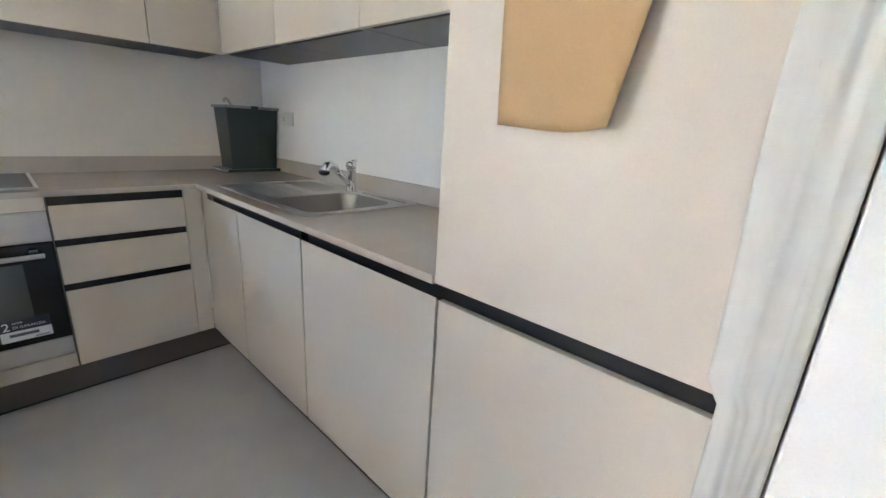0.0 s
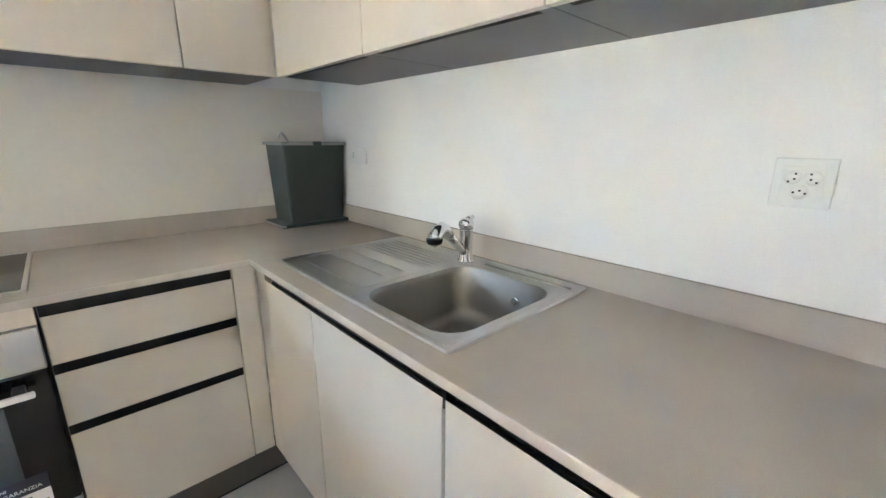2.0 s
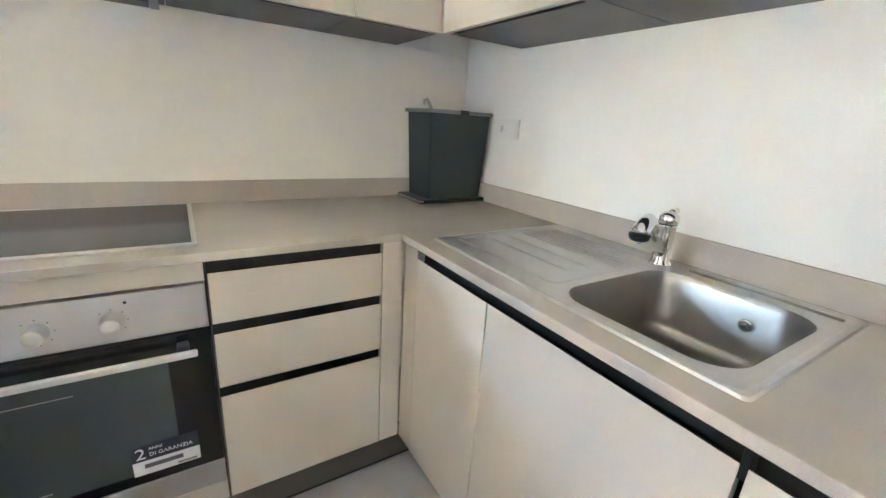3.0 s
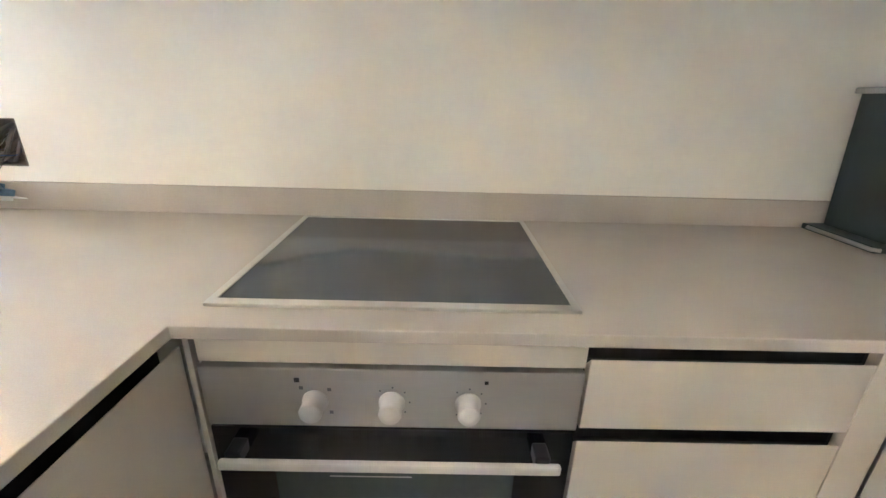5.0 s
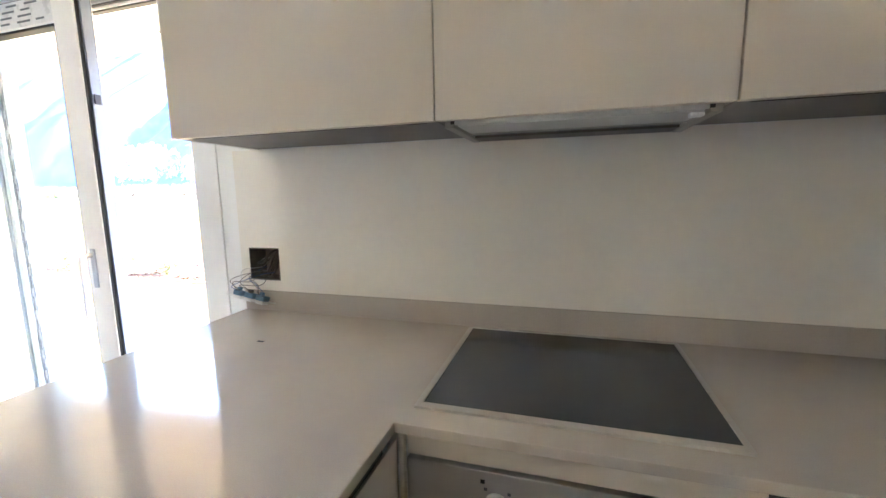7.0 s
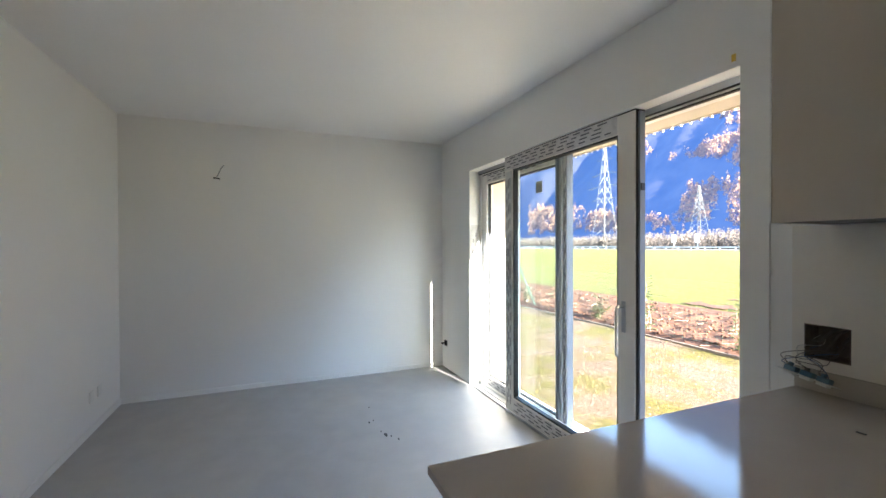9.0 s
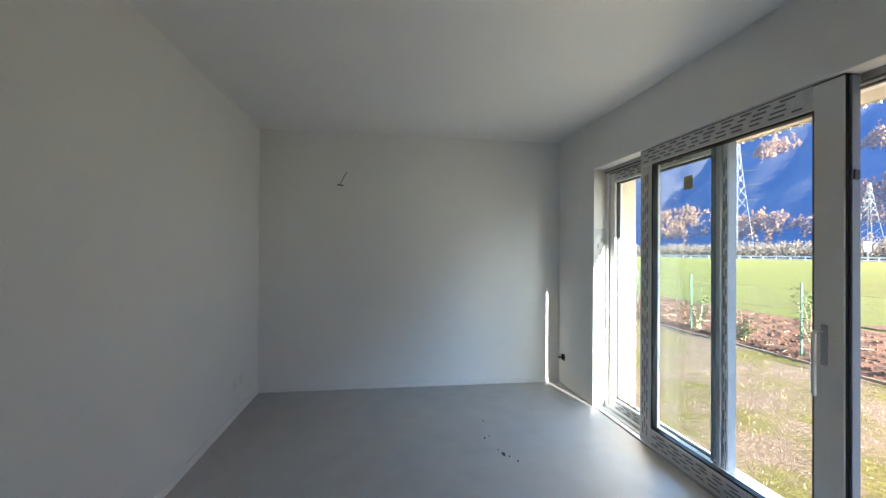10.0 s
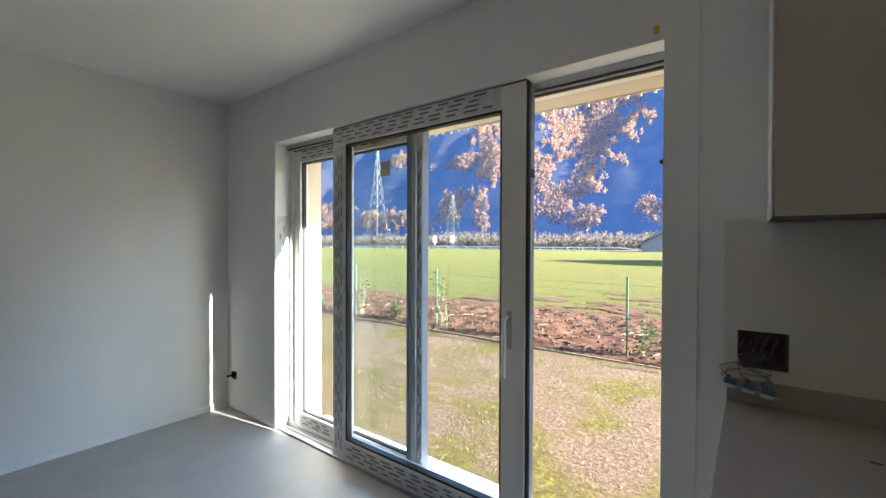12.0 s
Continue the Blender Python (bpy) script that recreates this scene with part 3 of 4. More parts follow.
tagged(kpo, "brown kraft paper sheet taped to the tall cabinet door", "paper")

# peninsula
pn = thing("peninsula_cabinet", (-2.0, -1.0, 0), "beige peninsula base cabinet with doors towards the kitchen", "cabinet")
part("body", box((-2.30, -1.425, 0.137), (PX - 0.031, -0.575, 0.848)), M_UNDER, pn)
front(-1.01, -0.5665, 0.14, 0.826, "p", pn)
front(-1.43, -1.01, 0.14, 0.826, "p", pn)
gola(-1.43, -0.585, 0.826, 0.848, "p", pn)
part("corner_filler", box((PX + 0.0005, FY + 0.004, 0.14), (-1.699, FY + 0.02, 0.848), 0.001), M_FRONT, pn)
part("end_panel", box((-2.32, -1.448, 0.0), (PX + 0.0, -1.431, 0.848), 0.001), M_FRONT, pn)
part("back_panel", box((-2.32, -1.43, 0.0), (-2.302, -0.003, 0.848), 0.001), M_FRONT, pn)
plinth((PX - 0.05, -1.43, 0.0), (PX - 0.035, -0.52, 0.136), "dark taupe plinth under the peninsula")

# worktop with upstands
wt = thing("worktop", (-1.2, -0.3, C), "taupe quartz worktop in a U shape with low upstands", "worktop")
BAS = (-0.502, -1.428, -0.11, -1.082)
part("top", slab([(-2.565, -0.59, 0.0, 0.0), (-0.587, -2.0895, 0.0, -0.59), (-2.565, -1.458, -1.704, -0.59)], [BAS], C - 0.022, C, "xyz", 0.002), M_STONE, wt)
part("upstand", box((-2.565, -0.013, C + 0.0002), (-0.0005, -0.0005, 0.947), 0.001), M_STONE, wt)
part("upstand", box((-0.013, -2.0895, C + 0.0002), (-0.0005, -0.0135, 0.947), 0.001), M_STONE, wt)
tagged(part("worktop_mark", slab([(-2.272, -0.299, -2.25, -0.291)], [], C, C + 0.0012, "xyz"), M_STAIN), "small dark scrap lying on the worktop", "scrap")
sb = part("splashback", slab([(-2.575, 0.9472, -0.003, 1.4615)], [BOXH], -0.008, 0.0, "xzy", 0.0008), M_SPLASH)
tagged(sb, "plain cream splashback panel behind the hob", "splashback", kind="structure")

# hob
hob = thing("hob", (-1.39, -0.28, C), "frameless dark glass hob in a thin satin metal frame", "hob")
part("glass_top", box((-1.672, -0.512, C + 0.0005), (-1.108, -0.044, C + 0.0055), 0.001), M_HOB, hob)
part("metal_frame", slab([(-1.686, -0.532, -1.096, -0.034)], [(-1.6722, -0.5122, -1.1078, -0.0438)], C + 0.0003, C + 0.0065, "xyz", 0.0012), M_HOBF, hob, "satin metal hob frame")


# sink
def round_rect(x0, y0, x1, y1, r, z, bm, n=6):
    out = []
    for cx, cy, a0 in ((x1 - r, y1 - r, 0), (x0 + r, y1 - r, 90), (x0 + r, y0 + r, 180), (x1 - r, y0 + r, 270)):
        for k in range(n + 1):
            a = math.radians(a0 + 90 * k / n)
            out.append(bm.verts.new((cx + r * math.cos(a), cy + r * math.sin(a), z)))
    return out


def loft(rings, bm):
    for a, b in zip(rings, rings[1:]):
        for k in range(len(a)):
            bm.faces.new((a[k], a[(k + 1) % len(a)], b[(k + 1) % len(b)], b[k]))


sink = thing("sink", (-0.28, -1.06, C), "inset steel sink with a ribbed drainer", "sink")
SB = (-0.495, -1.42, -0.118, -1.09)
bm = bmesh.new()
r0 = round_rect(-0.532, -1.457, -0.03, -0.662, 0.012, C + 0.0004, bm)
r1 = round_rect(-0.529, -1.454, -0.033, -0.665, 0.012, C + 0.005, bm)
r2 = round_rect(-0.520, -1.445, -0.042, -0.674, 0.014, C + 0.0055, bm)
r3 = round_rect(-0.515, -1.44, -0.047, -0.679, 0.016, C + 0.0035, bm)
r4 = round_rect(SB[0], SB[1], SB[2], SB[3], 0.07, C + 0.0035, bm)
loft([r0, r1, r2, r3, r4], bm)
part("rim", bm, M_DRAIN, sink)
bm = bmesh.new()
rs = [round_rect(SB[0], SB[1], SB[2], SB[3], 0.07, C + 0.0035, bm)]
for ins, dz, rad in ((0.003, -0.003, 0.07), (0.006, -0.012, 0.069), (0.012, -0.125, 0.058), (0.022, -0.148, 0.056), (0.045, -0.158, 0.05), (0.12, -0.162, 0.03)):
    rs.append(round_rect(SB[0] + ins, SB[1] + ins, SB[2] - ins, SB[3] - ins, rad, C + dz, bm))
loft(rs, bm)
bm.faces.new(rs[-1])
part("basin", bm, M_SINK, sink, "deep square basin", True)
part("drain", lathe((-0.215, -1.255, C - 0.161), [(0.042, 0), (0.042, 0.003), (0.036, 0.0045), (0.03, 0.001), (0.012, 0.001), (0.011, 0.006), (0.004, 0.007)]), M_CHROME, sink, "round strainer", True)
part("overflow", lathe((-0.130, -1.30, C - 0.055), [(0.014, 0), (0.014, 0.004), (0.008, 0.005), (0.004, 0.003)], "x"), M_CHROME, sink, "", True)
ribs = bmesh.new()
for k in range(7):
    x = -0.10 - k * 0.022
    tube([(x, -0.70, C + 0.0), (x, -0.73, C + 0.0035), (x, -1.01, C + 0.0035), (x, -1.045, C + 0.0)], 0.0045, 8, ribs)
for x in (-0.30, -0.37):
    tube([(x, -0.72, C + 0.0005), (x, -0.74, C + 0.0032), (x, -1.0, C + 0.0032), (x, -1.02, C + 0.0005)], 0.0036, 8, ribs)
part("drainer_ribs", ribs, M_DRAIN, sink, "pressed ribs of the drainer", True)
tr2 = bmesh.new()
tube([(-0.465, -0.70, C + 0.0012), (-0.465, -1.045, C + 0.0012), (-0.45, -1.06, C + 0.0012), (-0.15, -1.06, C + 0.0012)], 0.004, 8, tr2)
tube([(-0.465, -0.70, C + 0.002), (-0.10, -0.69, C + 0.002)], 0.003, 8, tr2)
part("drainer_edge", tr2, M_DRAIN, sink, "", True)
part("back_ledge", tube([(-0.075, -1.14, C + 0.003), (-0.075, -1.43, C + 0.003)], 0.005, 8), M_SINK, sink, "", True)

# tap
tap = thing("tap", (-0.088, -1.068, C + 0.004), "chrome mixer tap with a pull-out spray head", "tap")
part("body", lathe((-0.088, -1.068, C + 0.003), [(0.027, 0), (0.027, 0.004), (0.0215, 0.008), (0.0205, 0.05), (0.0205, 0.098), (0.0225, 0.1), (0.0225, 0.104)]), M_CHROME, tap, "", True)
part("lever_head", lathe((-0.088, -1.068, C + 0.108), [(0.02, 0), (0.023, 0.003), (0.0245, 0.012), (0.023, 0.022), (0.015, 0.03), (0.004, 0.032)]), M_CHROME, tap, "", True)
part("lever", tube([(-0.086, -1.068, C + 0.132), (-0.074, -1.068, C + 0.138), (-0.060, -1.068, C + 0.141)], [0.010, 0.009, 0.007], 10), M_CHROME, tap, "", True)
part("lever_ring", lathe((-0.088, -1.068, C + 0.1042), [(0.0205, 0), (0.0205, 0.0036)]), M_BLACK, tap, "", True)
sp = part("spout", tube([(-0.095, -1.07, C + 0.03), (-0.12, -1.073, C + 0.052), (-0.15, -1.077, C + 0.078), (-0.174, -1.080, C + 0.1)], [0.0125, 0.0135, 0.014, 0.015], 16), M_CHROME, tap, "", True)
part("spray_head", tube([(-0.172, -1.0798, C + 0.098), (-0.188, -1.083, C + 0.119), (-0.206, -1.086, C + 0.127), (-0.224, -1.089, C + 0.121), (-0.236, -1.091, C + 0.107), (-0.241, -1.092, C + 0.097)], [0.0155, 0.017, 0.0185, 0.020, 0.021, 0.0205], 18), M_CHROME, tap, "", True)
part("nozzle", lathe((-0.2415, -1.0922, C + 0.086), [(0.016, 0), (0.021, 0.003), (0.0235, 0.01), (0.0235, 0.017)]), M_BLACK, tap, "black rubber nozzle ring", True)
part("nozzle_tip", lathe((-0.2415, -1.0922, C + 0.080), [(0.008, 0), (0.010, 0.002), (0.010, 0.006)]), M_CHROME, tap, "", True)

# waste bin on the worktop
wb = thing("waste_bin", (-0.15, -0.1, C), "dark green plastic bin with a grey rim standing in the corner", "bin")
BX0, BX1, BY0, BY1 = -0.294, -0.014, -0.208, -0.02
part("tray", slab([(BX0 - 0.03, BY0 - 0.012, BX1 + 0.008, BY1 + 0.004)], [], C + 0.0006, C + 0.016, "xyz", 0.003), M_BIN, wb)
bm = bmesh.new()
H = 0.352
a = round_rect(BX0 + 0.016, BY0 + 0.008, BX1 - 0.012, BY1 - 0.006, 0.008, C + 0.0165, bm, 3)
b_ = round_rect(BX0, BY0 - 0.004, BX1 + 0.006, BY1, 0.008, C + H, bm, 3)
c_ = round_rect(BX0 + 0.004, BY0, BX1 + 0.002, BY1 - 0.004, 0.012, C + H, bm, 3)
d_ = round_rect(BX0 + 0.02, BY0 + 0.012, BX1 - 0.012, BY1 - 0.01, 0.01, C + 0.025, bm, 3)
loft([a, b_, c_, d_], bm)
bm.faces.new(a)
bm.faces.new(d_)
part("body", bm, M_BIN, wb)
part("rim", slab([(BX0 - 0.01, BY0 - 0.014, BX1 + 0.008, BY1 + 0.006)], [(BX0 + 0.01, BY0 + 0.008, BX1 - 0.006, BY1 - 0.008)], C + H - 0.004, C + H + 0.010, "xyz", 0.003), M_BINRIM, wb, "grey rim")
part("rim_clip", box((BX0 + 0.128, BY0 - 0.0155, C + H - 0.006), (BX0 + 0.168, BY0 - 0.005, C + H + 0.012), 0.002), M_BIN, wb)
part("tray_bar", tube([(BX0 - 0.034, BY1 - 0.02, C + 0.010), (BX0 - 0.034, BY0 - 0.008, C + 0.010), (BX0 - 0.02, BY0 - 0.016, C + 0.010)], 0.005, 8), M_STEEL, wb, "metal bar", True)
part("grip", tube([(BX0 + 0.075, -0.095, C + H + 0.004), (BX0 + 0.058, -0.095, C + H + 0.032), (BX0 + 0.046, -0.095, C + H + 0.048), (BX0 + 0.036, -0.095, C + H + 0.044), (BX0 + 0.034, -0.095, C + H + 0.026)], 0.0065, 8), M_STEEL, wb, "", True)


# upper cabinets
UB, UT, UY, UX = 1.462, 2.213, -0.345, -0.345


def upper(u0, u1, run, label):
    a, b = sorted((u0, u1))
    if run == "y":
        t = thing("wall_cabinet", ((a + b) / 2, -0.17, UB), label, "cabinet", "upper cabinets")
        part("body", box((a + 0.0005, UY + 0.022, UB + 0.012), (b - 0.0005, -0.0006, UT)), M_FRONT, t)
        part("base_board", slab([(a + 0.0015, UY + 0.0195, b - 0.0015, -0.0085)], [(a + 0.03, UY + 0.0195, b - 0.03, UY + 0.042)], UB + 0.002, UB + 0.0095, "xyz"), M_UNDER, t, "dark underside board")
        # black plate added over the gap so that it reads dark
        part("gap_plate", box((a + 0.0015, UY + 0.0195, UB + 0.0098), (b - 0.0015, UY + 0.06, UB + 0.0118)), M_BLACK, t, "black plate darkening the gap behind the door")
        part("door", box((a + 0.0015, UY, UB), (b - 0.0015, UY + 0.019, UT), 0.0015), M_FRONT, t)
    else:
        t = thing("wall_cabinet", (-0.17, (a + b) / 2, UB), label, "cabinet", "upper cabinets")
        part("body", box((UX + 0.022, a + 0.0005, UB + 0.012), (-0.0006, b - 0.0005, UT)), M_FRONT, t)
        part("base_board", slab([(UX + 0.0195, a + 0.0015, -0.0006, b - 0.0015)], [(UX + 0.0195, a + 0.03, UX + 0.042, b - 0.03)], UB + 0.002, UB + 0.0095, "xyz"), M_UNDER, t, "dark underside board")
        # the same added black plate, for the sink run
        part("gap_plate", box((UX + 0.0195, a + 0.0015, UB + 0.0098), (UX + 0.06, b - 0.0015, UB + 0.0118)), M_BLACK, t, "black plate darkening the gap behind the door")
        part("door", box((UX, a + 0.0015, UB), (UX + 0.019, b - 0.0015, UT), 0.0015), M_FRONT, t)
    return t


U1 = upper(-2.459, -1.69, "y", "wide beige wall cabinet with a dark underside")
part("side_panel", box((-2.4635, UY + 0.002, UB), (-2.4598, -0.0006, UT)), M_PLATE, U1, "white cabinet side")
upper(-1.69, -1.10, "y", "beige wall cabinet above the cooker hood")
upper(-1.10, -0.64, "y", "narrow beige wall cabinet with a dark underside")
upper(-0.64, -0.3455, "y", "beige corner wall cabinet with a dark underside")
upper(-0.922, -0.346, "x", "beige wall cabinet over the sink")
upper(-1.485, -0.922, "x", "beige wall cabinet over the sink")
upper(-2.0895, -1.485, "x", "beige wall cabinet next to the tall unit")

# cooker hood
hdd = thing("cooker_hood", (-1.395, -0.2, UB), "slim built-in steel cooker hood under the wall cabinet", "hood")
part("body", box((-1.66, -0.32, UB - 0.006), (-1.13, -0.10, UB + 0.0015), 0.001), M_UNDER, hdd)
for x0, x1 in ((-1.674, -1.652), (-1.138, -1.116)):
    part("side_rail", box((x0, -0.318, UB - 0.014), (x1, -0.012, UB + 0.001), 0.002), M_RAIL, hdd, "steel side rail")
part("lamp_cover", box((-1.645, -0.312, UB - 0.010), (-1.145, -0.176, UB - 0.0062), 0.001), M_LENS, hdd, "frosted light cover")
part("cover_frame", box((-1.648, -0.175, UB - 0.012), (-1.142, -0.169, UB - 0.0062), 0.001), M_CHROME, hdd)
part("back_plate", box((-1.65, -0.0995, UB - 0.012), (-1.14, -0.012, UB + 0.001), 0.001), M_PLINTH, hdd, "dark steel back plate")
part("front_lip", box((-1.65, -0.3225, UB - 0.008), (-1.14, -0.314, UB + 0.0015), 0.002), M_LENS, hdd)
part("clip", box((-1.17, -0.312, UB - 0.019), (-1.145, -0.29, UB - 0.011), 0.002), M_PLATE, hdd)


# sockets
def socket_plate(name, y0, y1, z0, z1, label, holes):
    t = thing(name, (0, (y0 + y1) / 2, (z0 + z1) / 2), label, "socket")
    part("plate", box((-0.0085, y0, z0), (-0.0003, y1, z1), 0.002), M_PLATE, t)
    cy, cz = (y0 + y1) / 2, (z0 + z1) / 2
    part("inner_plate", box((-0.0105, y0 + 0.014, z0 + 0.014), (-0.0086, y1 - 0.014, z1 - 0.014), 0.0008), M_PLATE, t)
    for dy, dz in holes:
        s = part("outlet", lathe((-0.0106, cy + dy, cz + dz), [(0.0135, 0), (0.0135, 0.0018), (0.012, 0.002), (0.0115, 0.0006), (0.001, 0.0006)], "x", 20), M_PLATE, t, "", True)
        bm = bmesh.new()
        way = math.atan2(-dz, -dy)
        for a, r in ((0, 0.0035), (95, 0.0085), (-95, 0.0085)):
            py, pz = cy + dy + r * math.cos(way + math.radians(a)), cz + dz + r * math.sin(way + math.radians(a))
            box((-0.0132, py - 0.0017, pz - 0.0017), (-0.0112, py + 0.0017, pz + 0.0017), bm=bm)
        part("pin_holes", bm, M_BLACK, s)


socket_plate("wall_socket", -1.870, -1.782, 1.128, 1.216, "white triple wall socket above the worktop", [(0.0145, 0.009), (-0.0145, 0.009), (0.001, -0.0165)])
socket_plate("wall_switch", -0.385, -0.255, 1.14, 1.215, "white double socket plate beside the bin", [(0.030, 0.0)])
for x in (-5.47, -5.62):
    t = thing("low_socket", (x, LEFT, 0.27), "small white socket plate low on the wall", "socket")
    part("plate", box((x - 0.04, LEFT + 0.0003, 0.235), (x + 0.04, LEFT + 0.009, 0.315), 0.002), M_PLATE, t)
    part("insert", box((x - 0.022, LEFT + 0.0092, 0.253), (x + 0.022, LEFT + 0.011, 0.297), 0.001), M_PLATE, t)

# open wiring box in the splashback
eb = thing("wiring_box", (-2.47, 0, 1.04), "open dark wall box with loose wires and sockets hanging out", "socket")
bx = slab([(BOXH[0] + 0.0008, BOXH[1] + 0.0008, BOXH[2] - 0.0008, BOXH[3] - 0.0008)], [(BOXH[0] + 0.004, BOXH[1] + 0.004, BOXH[2] - 0.004, BOXH[3] - 0.004)], -0.0085, 0.075, "xzy")
box((BOXH[0] + 0.0008, 0.075, BOXH[1] + 0.0008), (BOXH[2] - 0.0008, 0.08, BOXH[3] - 0.0008), bm=bx)
part("flush_box", bx, M_DARK, eb, "dark flush box")
rnd = random.Random(11)


def bent(pts, n=28):
    """Points of a smooth line through the given ones."""
    pts = [Vector(p) for p in pts]
    pts = [pts[0] * 2 - pts[1]] + pts + [pts[-1] * 2 - pts[-2]]
    out = []
    for k in range(n + 1):
        s = k / n * (len(pts) - 3)
        j = min(len(pts) - 4, int(s))
        f = s - j
        a, b, c, d = pts[j:j + 4]
        out.append(0.5 * ((2 * b) + (c - a) * f + (2 * a - 5 * b + 4 * c - d) * f * f + (3 * b - a - 3 * c + d) * f ** 3))
    return out


M_WIREB = mat("blue_wire", (0.05, 0.12, 0.28), 0.4, var=0.1)
M_WIREW = mat("white_wire", (0.6, 0.58, 0.54), 0.4, var=0.1)
for i in range(10):
    x = rnd.uniform(-2.53, -2.44)
    ex = (-2.556, -2.506, -2.457)[i % 3] + rnd.uniform(-0.012, 0.012)
    up = rnd.uniform(-0.03, 0.035)
    pts = [(x, 0.06, 1.04 + up), (x + rnd.uniform(-0.025, 0.02), 0.015, 1.02 + 0.6 * up), (x + rnd.uniform(-0.035, 0.01), -0.03 - rnd.uniform(0, 0.02), 1.0 + rnd.uniform(-0.02, 0.03)),
           (ex + rnd.uniform(-0.03, 0.02), -0.06 - rnd.uniform(0, 0.02), 0.985 + rnd.uniform(-0.02, 0.012)), (ex + rnd.uniform(-0.01, 0.01), -0.055, 0.955), (ex, -0.05, 0.936)]
    part("wire", tube(bent(pts), 0.0012, 6), (M_CABLE, M_WIREW, M_CABLE, M_WIREB, M_CABLE)[i % 5], eb, "", True)
for z0, z1, x in ((1.09, 1.02, -2.45), (1.07, 1.0, -2.43), (1.095, 1.05, -2.47), (1.03, 1.0, -2.46)):
    part("cable", tube(bent([(x, 0.07, z0), (x - 0.01, 0.035, z0 - 0.015), (x - 0.03, 0.02, z1), (x - 0.06, 0.03, z1 - 0.005)], 18), 0.005, 8), M_CABLE, eb, "", True)
TILT = Matrix.Translation((-2.505, -0.05, 0.927)) @ Matrix.Rotation(radians(9), 4, "Y") @ Matrix.Rotation(radians(-16), 4, "X") @ Matrix.Translation((2.505, 0.05, -0.955))


def tilted(bm):
    bmesh.ops.transform(bm, matrix=TILT, verts=bm.verts)
    return bm


part("mounting_frame", tilted(slab([(-2.588, -0.088, -2.425, -0.014)], [(-2.579, -0.080, -2.434, -0.022)], 0.951, 0.9535, "xyz", 0.0008)), M_PLATE, eb, "white mounting frame")
for k, x in enumerate((-2.556, -2.506, -2.457)):
    part("socket_insert", tilted(box((x - 0.018, -0.069, 0.954), (x + 0.018, -0.033, 0.972), 0.003)), M_BLUE, eb, "blue socket insert")
    part("terminal", tilted(box((x - 0.012, -0.06, 0.9722), (x - 0.001, -0.042, 0.984), 0.002)), M_BLUE if k != 1 else M_CABLE, eb)
    part("socket_face", tilted(box((x - 0.016, -0.067, 0.942), (x + 0.016, -0.035, 0.9535), 0.002)), M_PLATE, eb)

# loose low wall box and wire stubs
lb = thing("low_wall_box", (-5.96, 0, 0.285), "black flush box with a short cable stub low on the wall", "socket")
part("flush_box", slab([(LOWH[0] + 0.001, LOWH[1] + 0.001, LOWH[2] - 0.001, LOWH[3] - 0.001)], [(LOWH[0] + 0.006, LOWH[1] + 0.006, LOWH[2] - 0.006, LOWH[3] - 0.006)], -0.012, 0.05, "xzy"), M_GASKET, lb)
part("cable", tube([(-5.96, 0.04, 0.285), (-5.965, -0.02, 0.285), (-5.99, -0.045, 0.28), (-6.0, -0.03, 0.27)], 0.008, 8), M_GASKET, lb, "", True)
ws = thing("wire_stub", (FAR, -2.31, 2.06), "bare cable ends sticking out of the wall", "wire")
part("cable", tube([(FAR - 0.01, -2.335, 2.04), (FAR + 0.03, -2.33, 2.042), (FAR + 0.05, -2.28, 2.03)], 0.006, 8), M_STAIN, ws, "", True)
part("white_wire", tube([(FAR - 0.01, -2.315, 2.05), (FAR + 0.04, -2.29, 2.08), (FAR + 0.05, -2.268, 2.13), (FAR + 0.035, -2.245, 2.165)], 0.0045, 8), M_BINRIM, ws, "", True)
rnd = random.Random(21)
for i, (x, y, s) in enumerate(((-5.15, -1.06, 0.013), (-4.85, -1.12, 0.018), (-4.60, -1.05, 0.034), (-4.50, -0.98, 0.018), (-4.56, -1.02, 0.012), (-4.66, -1.07, 0.012), (-4.88, -1.08, 0.012))):
    bm = bmesh.new()
    n = 7
    vs = [bm.verts.new((x + s * rnd.uniform(0.5, 1) * math.cos(2 * math.pi * k / n), y + 0.4 * s * rnd.uniform(0.5, 1) * math.sin(2 * math.pi * k / n), 0.0005)) for k in range(n)]
    f = bm.faces.new(vs)
    top = bmesh.ops.extrude_face_region(bm, geom=[f])
    for g in top["geom"]:
        if isinstance(g, bmesh.types.BMVert):
            g.co.z += 0.003 + 0.003 * rnd.random()
    tagged(part("floor_scrap", bm, M_STAIN), "small dark scrap lying on the resin floor", "scrap", "scraps on the floor")

# ---- outdoors ----
GZ = -0.10


